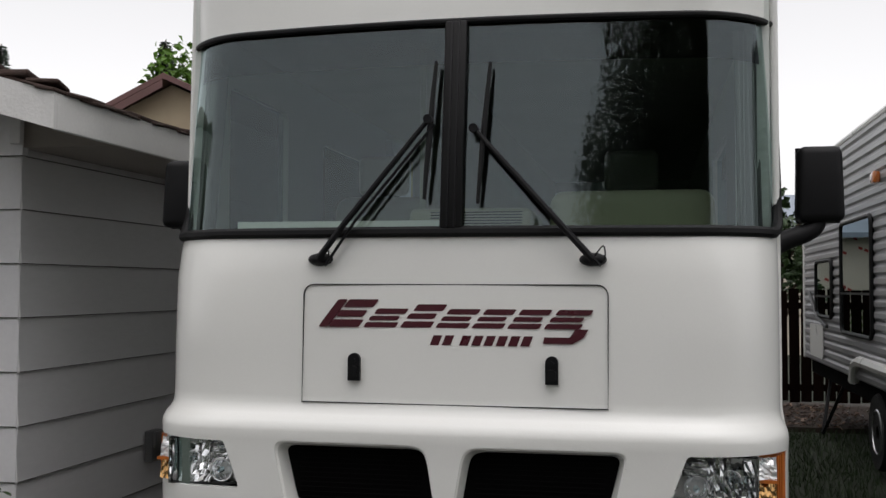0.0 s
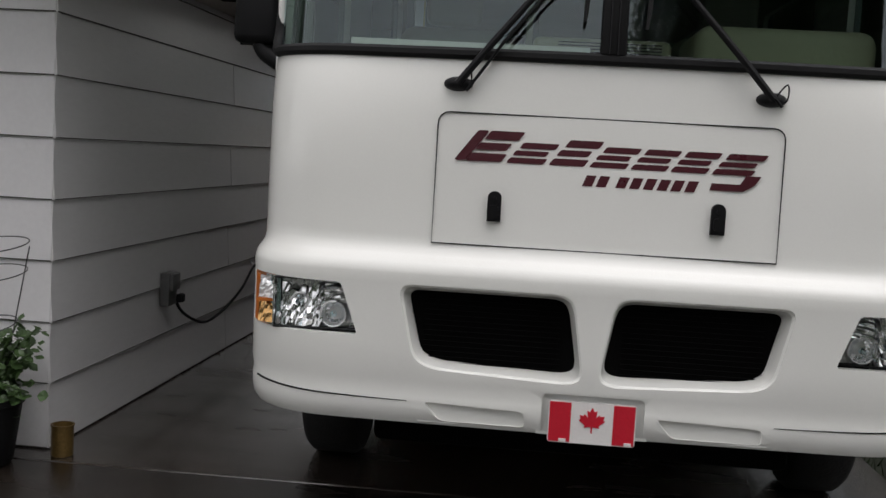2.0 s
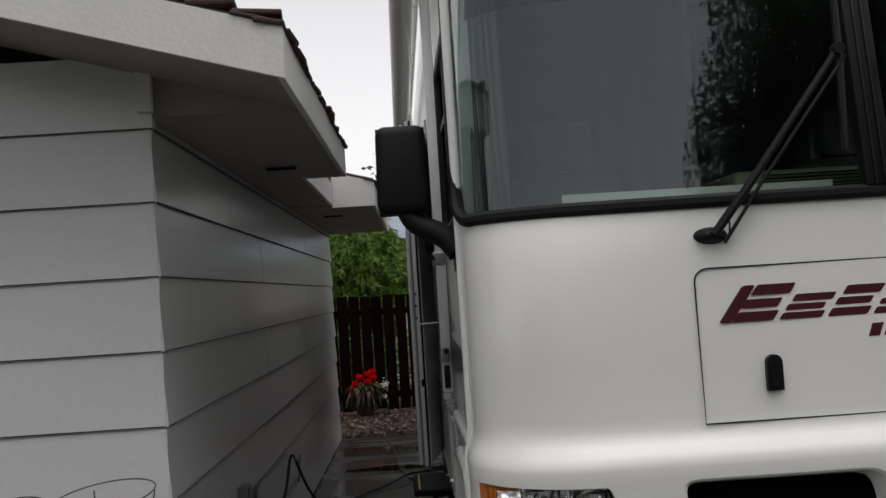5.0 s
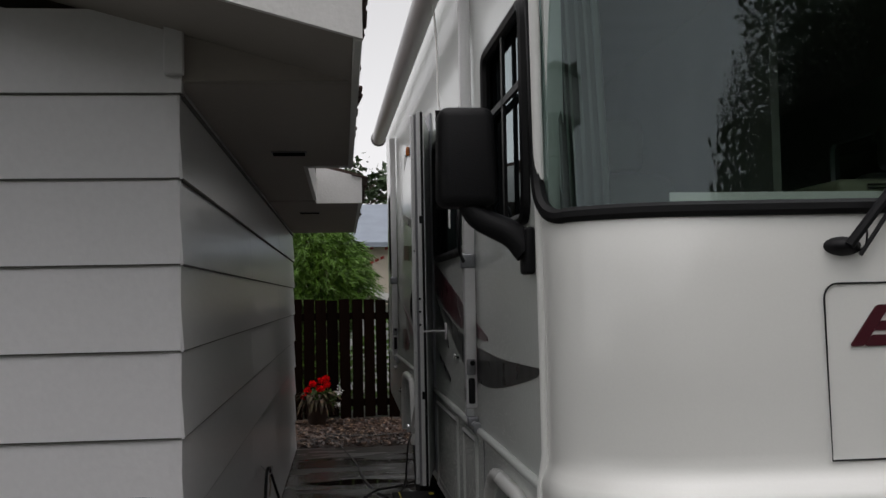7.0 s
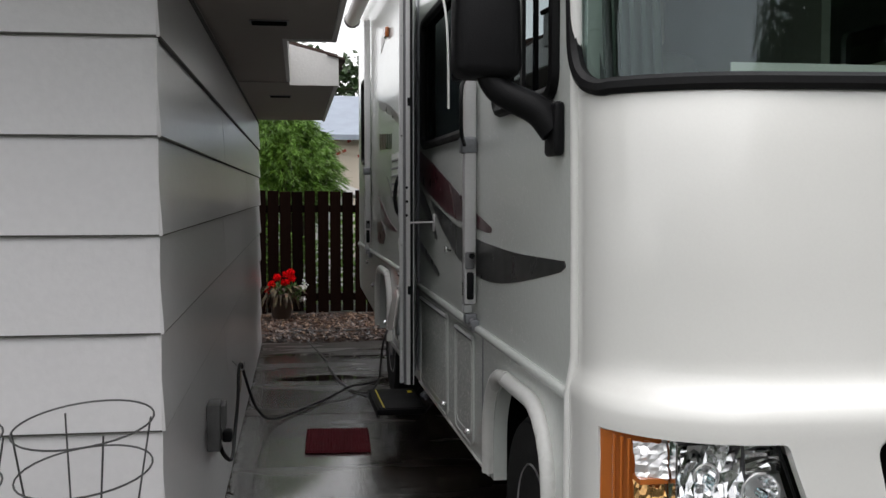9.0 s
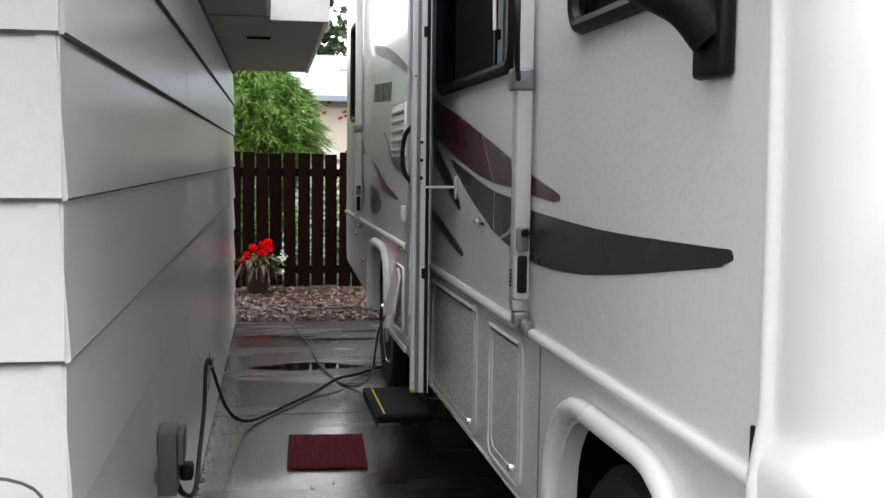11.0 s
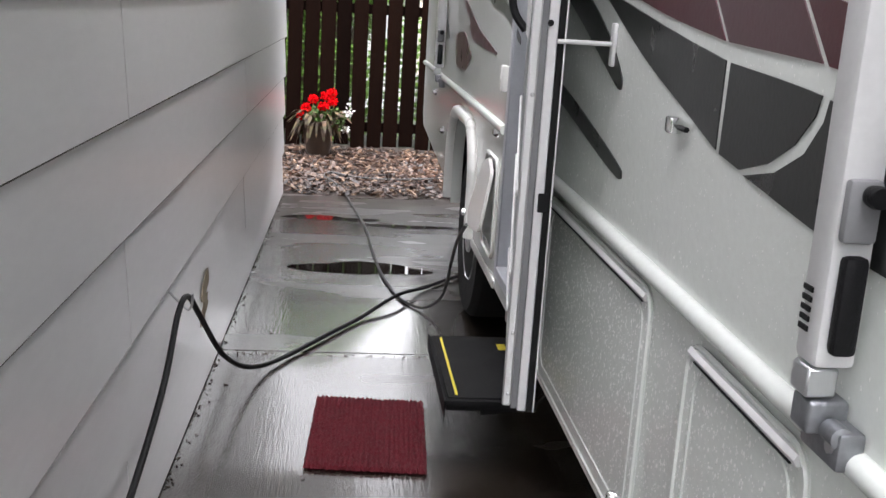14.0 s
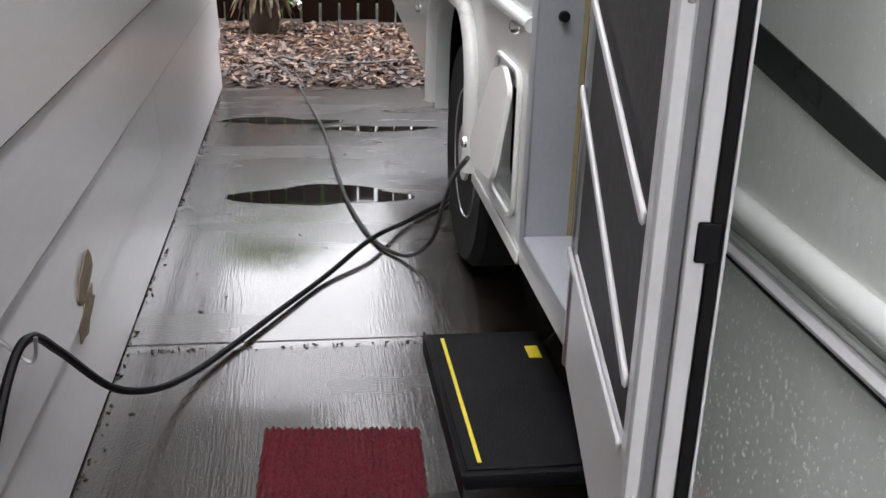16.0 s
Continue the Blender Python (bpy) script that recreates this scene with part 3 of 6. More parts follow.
# groove over the rolled lower lip at the bumper's ends, its shadow a black tube
for right in (False, True):
    pts = []
    for x in np.linspace(0.02, 0.60, 20):
        line = cap_line(0.555)
        xs, ys = [p[0] for p in line[1:30]], [p[1] for p in line[1:30]]
        y = float(np.interp(x, xs, ys)) - 0.0005
        pts.append((2.47 - x if right else x, y, 0.545 + 0.020 * (1 - (x - 0.02) / 0.58) ** 2))
    part("bumper_groove", tubem(pts, [0.0045 - 0.00018 * k for k in range(20)], 6), black_rubber, mh)
# grilles: black mesh set back with fine wires
for gi, pts in enumerate((GR_L, GR_R)):
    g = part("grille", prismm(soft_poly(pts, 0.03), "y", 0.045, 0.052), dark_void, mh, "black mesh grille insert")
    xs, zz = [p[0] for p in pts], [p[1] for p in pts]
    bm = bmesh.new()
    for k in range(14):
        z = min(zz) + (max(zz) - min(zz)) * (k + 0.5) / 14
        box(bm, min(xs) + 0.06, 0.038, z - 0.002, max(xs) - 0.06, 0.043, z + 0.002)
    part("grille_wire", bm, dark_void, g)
    bm = bmesh.new()
    rings = []
    for d, y, rr in ((0.030, -0.026, 0.052), (0.026, -0.036, 0.050), (0.018, -0.032, 0.048), (0.004, 0.030, 0.045), (0.0, 0.046, 0.045)):
        rings.append([bm.verts.new((x, y + 0.03 * ((x - 1.235) / 1.265) ** 2, z)) for x, z in soft_poly(spread_poly(pts, d), rr, 5)])
    for A, B in zip(rings, rings[1:]):
        for i in range(len(A)):
            bm.faces.new((A[i], A[(i + 1) % len(A)], B[(i + 1) % len(A)], B[i]))
    part("grille_surround", bm, gelcoat, mh, "moulded white grille surround")

# windshield: two panes, gasket, divider
def glass_rows(i0, i1, off):
    bm = bmesh.new()
    rows = []
    for k in range(9):
        z = WS_LO - 0.01 + (WS_HI - WS_LO + 0.02) * k / 8
        rows.append([bm.verts.new((x, y, z)) for x, y in cap_line(z, off)[i0:i1 + 1]])
    for A, B in zip(rows, rows[1:]):
        for i in range(len(A) - 1):
            bm.faces.new((A[i], A[i + 1], B[i + 1], B[i]))
    return bm


MID = n // 2
ws = part("windshield_pane", glass_rows(G0, MID, 0.012), windshield_glass, mh, "green-tinted curved windshield glass with a dark top band")
ws2 = part("windshield_pane", glass_rows(MID, G1, 0.012), windshield_glass, mh)
ws.visible_shadow = ws2.visible_shadow = False
band_glass = glass("dark_tint_band", (0.35, 0.30, 0.36), clear=0.5, ior=1.01)


def band_rows(i0, i1, z0, z1, off):
    bm = bmesh.new()
    A = [bm.verts.new((x, y, z0)) for x, y in cap_line(z0, off)[i0:i1 + 1]]
    B = [bm.verts.new((x, y, z1)) for x, y in cap_line(z1, off)[i0:i1 + 1]]
    for i in range(len(A) - 1):
        bm.faces.new((A[i], A[i + 1], B[i + 1], B[i]))
    return bm


tb = part("tint_band", band_rows(G0, G1, 2.45, WS_HI, 0.032), band_glass, mh)
tb.visible_shadow = False


def glass_pt(s, z, off, right):
    """A point s metres round the cap from the glass's upright edge."""
    line = cap_line(z, off)[G0:G1 + 1]
    if right:
        line = line[::-1]
    for (xa, ya), (xb, yb) in zip(line, line[1:]):
        d = math.hypot(xb - xa, yb - ya)
        if s <= d:
            return (xa + (xb - xa) * s / d, ya + (yb - ya) * s / d, z)
        s -= d
    return (*line[-1], z)


def glass_corner(z, up, right, r, off):
    """The rounded corner of the glass opening, from the upright edge to the level one."""
    return [glass_pt(r - r * math.cos(radians(a)), z + up * (r - r * math.sin(radians(a))), off, right) for a in range(0, 91, 10)]


for z, up, r in ((WS_LO - 0.03, 1, 0.14), (WS_HI + 0.01, -1, 0.09)):
    for right in (False, True):
        bm = bmesh.new()
        rings = []
        for f in (0.0, 0.34, 0.67, 1.0):
            rings.append([bm.verts.new(glass_pt(f * (r - r * math.cos(radians(a))), z + up * f * (r - r * math.sin(radians(a))), -0.0015, right)) for a in range(0, 91, 10)])
        for A, B in zip(rings[1:], rings[2:]):
            for i in range(len(A) - 1):
                bm.faces.new((A[i], A[i + 1], B[i + 1], B[i]))
        for i in range(len(rings[0]) - 1):
            bm.faces.new((rings[0][i], rings[1][i + 1], rings[1][i]))
        bmesh.ops.remove_doubles(bm, verts=bm.verts, dist=1e-6)
        part("glass_corner_panel", bm, gelcoat, mh)
up_l = [(cap_line(z, -0.004)[G0][0], cap_line(z, -0.004)[G0][1], z) for z in np.linspace(WS_LO + 0.05, WS_HI - 0.05, 8)]
up_r = [(cap_line(z, -0.004)[G1][0], cap_line(z, -0.004)[G1][1], z) for z in np.linspace(WS_LO + 0.05, WS_HI - 0.05, 8)]
def level_run(z):
    return [glass_pt(d, z, -0.004, False) for d in np.arange(0.15, 1.36, 0.05)] + [glass_pt(d, z, -0.004, True) for d in np.arange(1.30, 0.14, -0.05)]


mid_lo = level_run(WS_LO - 0.014)
mid_hi = level_run(WS_HI)
up_l = [p for p in up_l if WS_LO + 0.14 < p[2] < WS_HI - 0.11]
up_r = [p for p in up_r if WS_LO + 0.14 < p[2] < WS_HI - 0.11]
loop = glass_corner(WS_LO - 0.016, 1, False, 0.13, -0.004) + mid_lo + glass_corner(WS_LO - 0.016, 1, True, 0.13, -0.004)[::-1] + up_r
loop += glass_corner(WS_HI, -1, True, 0.09, -0.004) + mid_hi[::-1] + glass_corner(WS_HI, -1, False, 0.09, -0.004)[::-1] + up_l[::-1]
part("windshield_gasket", tubem(loop, [0.022 - 0.009 * min(1.0, max(0.0, (p[2] - WS_LO - 0.05) / 0.5)) for p in loop], 8, True), black_rubber, mh)
bm = bmesh.new()
box(bm, 1.198, 0.0, WS_LO, 1.288, 0.05, WS_HI, 0.01, 2)
for v in bm.verts:
    v.co.y += front_at(v.co.z) - 0.025
part("windshield_divider", bm, black_rubber, mh)
bm = bmesh.new()
for x in (1.225, 1.253):
    box(bm, x, -0.03, WS_LO, x + 0.008, 0.0, WS_HI, 0.002, 1)
for v in bm.verts:
    v.co.y += front_at(v.co.z)
part("divider_lip", bm, black_plastic, mh)

# folded curtains in the corners of the cab
for right in (False, True):
    bm = bmesh.new()
    rows = []
    for z in (1.80, 2.0, 2.25, 2.58):
        row = []
        for k in range(49):
            d = 0.02 + 0.25 * k / 48
            x, y, zz = glass_pt(d, z, 0.075 + 0.022 * math.sin(k * 1.05) + 0.008 * math.sin(k * 0.37 + z * 3), right)
            row.append(bm.verts.new((x, y, zz)))
        rows.append(row)
    for A, B in zip(rows, rows[1:]):
        for i in range(48):
            bm.faces.new((A[i], A[i + 1], B[i + 1], B[i]))
    cu = part("curtain", bm, curtain, mh, "pale folded privacy curtain")
    applied(cu, "SOLIDIFY", thickness=0.003)

# hatch seam, latches, nameplate shapes
part("hatch_seam", tubem([(x, front_at(z) + 0.0015, z) for x, z in rounded(0.653, 1.106, 1.842, 1.566, 0.04, 5, (0, 0, 1, 1))], 0.0026, 6, True), black_rubber, mh, "thin dark seam round the service hatch")
for x in (0.867, 1.634):
    la = part("hatch_latch", prismm(rounded(x - 0.024, 1.193, x + 0.024, 1.299, 0.0235, 6, (0, 0, 1, 1)), "y", 0.004, 0.024), black_plastic, mh, "black paddle latch")
    part("paddle", prismm(rounded(x - 0.016, 1.205, x + 0.016, 1.25, 0.012, 4), "y", -0.004, 0.004), black_rubber, la)
    part("keyhole", lathem([(0.008, -0.002), (0.008, 0.004)], (x, 0, 1.272), "y", 12), black_plastic, la)


def slant(x, z):
    return (0.715 + (x - 0.715) * 1.075 + (z - 1.40) * 0.75, z)


def on_cap(bm):
    """Lays a shape drawn about y = 0 on the front cap."""
    for v in bm.verts:
        v.co.y += front_at(v.co.z)
    return bm


def badge_bars(x0, x1, z0, z1, parent):
    """A slanted block of three plain bars."""
    h = z1 - z0
    for f0, f1, cut_l, cut_r in ((0.0, 0.27, 0.0, 0.0), (0.37, 0.61, 0.0, 0.012), (0.71, 1.0, 0.004, 0.0)):
        pts = [(x0 + cut_l, z0 + h * f0), (x1 - cut_r, z0 + h * f0), (x1 - cut_r, z0 + h * f1), (x0 + cut_l, z0 + h * f1)]
        part("badge_bar", on_cap(prismm(soft_poly([slant(*p) for p in pts], 0.007, 3), "y", -0.0015, 0.002)), maroon, parent)


badge = part("nameplate", on_cap(prismm(soft_poly([slant(*p) for p in ((0.715, 1.400), (0.752, 1.400), (0.752, 1.508), (0.715, 1.508))], 0.01, 3), "y", -0.0015, 0.002)), maroon, mh, "maroon slanted nameplate graphic of plain bars")
badge_bars(0.7535, 0.868, 1.400, 1.508, badge)
for x0, x1, z1 in ((0.885, 1.005, 1.473), (1.022, 1.135, 1.490), (1.152, 1.268, 1.473), (1.283, 1.395, 1.473), (1.410, 1.522, 1.473), (1.540, 1.665, 1.473)):
    badge_bars(x0, x1, 1.400, z1, badge)
part("badge_tail", on_cap(prismm([(1.60, 1.345), (1.71, 1.345), (1.75, 1.368), (1.77, 1.3995), (1.72, 1.3995), (1.70, 1.369), (1.605, 1.369)], "y", -0.0015, 0.002)), maroon, badge)
for k in range(8):
    x = 1.165 + k * 0.047 + (0.02 if k > 1 else 0)
    part("badge_small_bar", on_cap(prismm([(x, 1.334), (x + 0.034, 1.334), (x + 0.049, 1.372), (x + 0.015, 1.372)], "y", -0.0015, 0.002)), maroon, badge)

# flag plate
plate = part("front_plate", prismm(rounded(1.100, 0.443, 1.402, 0.590, 0.012), "y", -0.046, -0.043), flag_white, mh, "number plate printed with the red and white maple leaf flag")
part("plate_red", boxm(1.104, -0.0485, 0.447, 1.178, -0.0462, 0.586), flag_red, plate)
part("plate_red", boxm(1.324, -0.0485, 0.447, 1.398, -0.0462, 0.586), flag_red, plate)
half = [(0, 1.0), (0.16, 0.68), (0.34, 0.78), (0.27, 0.30), (0.50, 0.52), (0.56, 0.40), (0.84, 0.44), (0.76, 0.18), (0.88, 0.10), (0.46, -0.24), (0.50, -0.40), (0.06, -0.32), (0.05, -0.75)]
leaf = [(1.251 + 0.052 * a, 0.522 + 0.052 * b) for a, b in half] + [(1.251 - 0.052 * a, 0.522 + 0.052 * b) for a, b in half[:0:-1]]
part("plate_leaf", prismm(leaf, "y", -0.0485, -0.0462), flag_red, plate)
for x in (1.12, 1.345):
    part("plate_tag", boxm(x + 0.02, -0.0515, 0.448, x + 0.045, -0.0487, 0.458), flag_white, plate)
part("plate_bracket", boxm(1.11, -0.0425, 0.45, 1.392, -0.0175, 0.585), grey_plastic, plate)


# headlights
def facets(x0, x1, z0, z1, nx, nz, y0, tilt, seed):
    """A reflector wall of many small flat facets, leaning back a little."""
    r, bm = random.Random(seed), bmesh.new()
    dx, dz = (x1 - x0) / nx, (z1 - z0) / nz
    g = []
    for b in range(nz + 1):
        row = []
        for a in range(nx + 1):
            jx = r.uniform(-0.25, 0.25) * dx if 0 < a < nx else 0
            jz = r.uniform(-0.25, 0.25) * dz if 0 < b < nz else 0
            row.append(bm.verts.new((x0 + a * dx + jx, y0 + 0.25 * (b * dz) + r.uniform(-0.5, 0.5) * tilt * min(dx, dz) * 1.6, z0 + b * dz + jz)))
        g.append(row)
    for b in range(nz):
        for a in range(nx):
            bm.faces.new((g[b][a], g[b][a + 1], g[b + 1][a + 1]))
            bm.faces.new((g[b][a], g[b + 1][a + 1], g[b + 1][a]))
    return bm


def headlight(sign):
    def X(x):
        return x if sign > 0 else 2.47 - x

    def flip(bm):
        for v in bm.verts:
            v.co.x = X(v.co.x)
        return bm

    h = part("headlight", prismm([(X(0.09), 0.945), (X(0.345), 0.945), (X(0.405), 0.772), (X(0.09), 0.772)], "y", 0.072, 0.082), silvered, mh, "clear multi-reflector headlight with amber corner lens")
    part("reflector", flip(facets(0.104, 0.275, 0.775, 0.945, 14, 7, 0.030, 0.9, 5)), mirror_chrome, h, "", False)
    part("reflector", flip(facets(0.275, 0.362, 0.868, 0.945, 3, 10, 0.035, 0.9, 6)), mirror_chrome, h, "", False)
    for cx, cz, r, d, y in ((0.185, 0.862, 0.030, 0.020, 0.050), (0.312, 0.824, 0.046, 0.045, 0.035)):
        prof = [(r, 0.0), (r * 0.92, 0.006), (r * 0.75, d * 0.5), (r * 0.4, d * 0.9), (0.002, d)]
        bm = bmesh.new()
        seg = 28
        rings = [[bm.verts.new((X(cx) + rr * math.cos(2 * math.pi * k / seg), y + hh + (0.004 if k % 2 else 0), cz + rr * math.sin(2 * math.pi * k / seg))) for k in range(seg)] for rr, hh in prof]
        for A, B in zip(rings, rings[1:]):
            for k in range(seg):
                bm.faces.new((A[k], A[(k + 1) % seg], B[(k + 1) % seg], B[k]))
        part("reflector", bm, mirror_chrome, h, "", False)
        part("bulb", lathem([(0.010, 0.02), (0.012, 0.04), (0.004, 0.06)], (X(cx), 0.0, cz), "y", 12), lens_glass, h)
        part("reflector_ring", tubem([(X(cx) + r * math.cos(a), y, cz + r * math.sin(a)) for a in np.linspace(0, 2 * math.pi, 28)[:-1]], 0.003, 6, True), silvered, h)
    part("bezel", tubem([(X(a), 0.03 if a > 0.08 else 0.10, b) for a, b in ((0.098, 0.948), (0.345, 0.945), (0.408, 0.772), (0.098, 0.768))], 0.006, 6, True), black_plastic, h)

    def shell(x0, x1, grow, off):
        bm = bmesh.new()
        zz = (0.768, 0.83, 0.89, 0.950)
        R = []
        for z in zz:
            x1z = x1 + (0.95 - z) / 0.182 * 0.066 * grow
            line = [p for p in cap_line(z, off, 24, 60)[1:34]]
            xs, ys = [p[0] for p in line], [p[1] for p in line]
            ks = np.linspace(0, 1, 9)
            if x0 < 0.05:
                ang = np.linspace(0, 1, 9)
                q = []
                for k in ang:
                    xx = min(xs) + 0.0006 + (x1 - min(xs) - 0.0006) * k ** 1.8
                    q.append((xx, float(np.interp(xx, xs, ys))))
            else:
                q = [(x0 + (x1z - x0) * k, float(np.interp(x0 + (x1z - x0) * k, xs, ys))) for k in ks]
            R.append([bm.verts.new((X(a), b, z)) for a, b in q])
        for A, B in zip(R, R[1:]):
            for k in range(len(A) - 1):
                bm.faces.new((A[k], A[k + 1], B[k + 1], B[k]))
        return bm

    lens = part("lens", shell(0.10, 0.345, 1, 0.008), lens_glass, h)
    lens.visible_shadow = False
    side_lens = part("side_lens", shell(0.050, 0.095, 0, 0.004), lens_glass, h)
    side_lens.visible_shadow = False
    bowl = shell(-0.02, 0.095, 0, 0.004)
    for v in bowl.verts:
        v.co.y += 0.034 * min(1.0, max(0.0, (0.185 - v.co.y) / 0.06))
    part("amber_lens", bowl, amber, h, "amber turn-signal lens")
    for za, zb, seed in ((0.776, 0.852, 3), (0.866, 0.942, 4)):
        bm = facets(0.026, 0.092, za, zb, *((13, 5) if za < 0.8 else (7, 9)), 0.042, 0.9, seed)
        for v in bm.verts:
            v.co.y += max(0.0, 0.10 - v.co.x) ** 2 * 6.0
        part("signal_reflector", flip(bm), warm_chrome if za < 0.8 else silvered, h, "", False)
    for q in range(3):
        xa = X(0.000 + q * 0.010)
        part("lens_rib", tubem([(xa, 0.150 - 0.022 * q, 0.772), (xa, 0.150 - 0.022 * q, 0.946)], 0.0045, 6), amber, h)
    part("cell_rib", boxm(min(X(0.026), X(0.092)), 0.046, 0.853, max(X(0.026), X(0.092)), 0.10, 0.865), amber, h)
    part("lens_divider", boxm(min(X(0.095), X(0.10)), -0.02 + 0.03, 0.768, max(X(0.095), X(0.10)), 0.10, 0.952), chrome, h)


headlight(1)
headlight(-1)


# wipers
def wiper(base, elbow, top, bottom, side):
    pod = lathem([(0.052, 0.02), (0.052, 0.0), (0.04, -0.022), (0.016, -0.035)], (base[0], base[1], base[2]), "y", 20)
    for v in pod.verts:
        v.co.z = base[2] + (v.co.z - base[2]) * 0.5
    w = part("wiper", pod, black_plastic, mh, "black pantograph windshield wiper")
    b, e = Vector(base) + Vector((0, -0.035, 0)), Vector(elbow)
    part("arm", tubem([b, b.lerp(e, 0.25) + Vector((0, -0.02, 0)), e], [0.014, 0.013, 0.010], 8), black_plastic, w)
    d = Vector((0.03 * side, 0.0, -0.025))
    part("link", tubem([b + d, (b + d).lerp(e, 0.3) + Vector((0, -0.02, 0)), e + d * 0.8], 0.006, 6), black_plastic, w)
    t, o = Vector(top), Vector(bottom)
    part("blade", tubem([t, t.lerp(o, 0.2), t.lerp(o, 0.5), t.lerp(o, 0.8), o], [0.006, 0.010, 0.013, 0.010, 0.006], 6), black_rubber, w)
    part("blade_rubber", tubem([t + Vector((0, 0.02, 0)), o + Vector((0, 0.02, 0))], 0.005, 5), black_rubber, w)
    part("hose", tubem(smooth_line([b, b + Vector((0.04 * side, -0.01, 0.05)), b + Vector((0.045 * side, 0, 0.0)), b + Vector((0.02 * side, 0.02, -0.02))], 4), 0.003, 5), cord_black, w)
    part("pivot", lathem([(0.018, -0.02), (0.018, 0.015)], tuple(e), "y", 12), black_plastic, w)


wiper((0.716, 0.046, 1.664), (1.150, 0.05, 2.21), (1.172, 0.09, 2.446), (1.140, 0.02, 1.896), 1)
wiper((1.786, 0.046, 1.662), (1.330, 0.05, 2.17), (1.388, 0.09, 2.435), (1.350, 0.02, 1.876), 1)


# mirrors
def mirror(cx, side):
    shell = boxm(cx - 0.097, 0.66, 1.835, cx + 0.097, 0.80, 2.158, 0.035, 4)
    for v in shell.verts:
        f = (v.co.z - 1.835) / 0.323
        v.co.x = cx + (v.co.x - cx) * (1.0 - 0.07 * f)
        if v.co.y < 0.73:
            v.co.y += 0.02 * f * f
    m = part("wing_mirror", shell, black_plastic, mh, "tall black wing mirror on a curved arm")
    root = RL if side < 0 else RR
    part("arm", tubem(smooth_line([(cx, 0.73, 1.86), (cx - 0.04 * side, 0.715, 1.80), (root + 0.06 * side, 0.68, 1.745), (root + 0.012 * side, 0.66, 1.69)], 6), [0.036 + 0.0006 * k for k in range(19)], 12), black_plastic, m)
    part("base", boxm(min(root, root + 0.03 * side), 0.60, 1.615, max(root, root + 0.03 * side), 0.72, 1.765, 0.012, 3), black_plastic, m)
    part("mirror_glass", boxm(cx - 0.082, 0.801, 1.85, cx + 0.082, 0.805, 2.145, 0.0), chrome, m)
    part("housing_seam", boxm(cx - 0.0905, 0.77, 1.834, cx + 0.0905, 0.775, 2.159, 0.0), black_rubber, m)


mirror(-0.193, -1)
mirror(2.70, 1)

# side walls with arches, windows and the doorway
ARCH_F, ARCH_R = (1.13, 0.405, 0.842), (5.46, 0.43, 0.905)     # centre, half width, top


def arch_pts(c, h, top, grow=0.0):
    r = 0.24
    pts = [(c - h - grow, 0.30), (c + h + grow, 0.30)]
    pts += [(c + h + grow - r + r * math.cos(radians(a)), top + grow - r + r * math.sin(radians(a))) for a in range(0, 91, 15)]
    pts += [(c - h - grow + r + r * math.cos(radians(a)), top + grow - r + r * math.sin(radians(a))) for a in range(90, 181, 15)]
    return pts


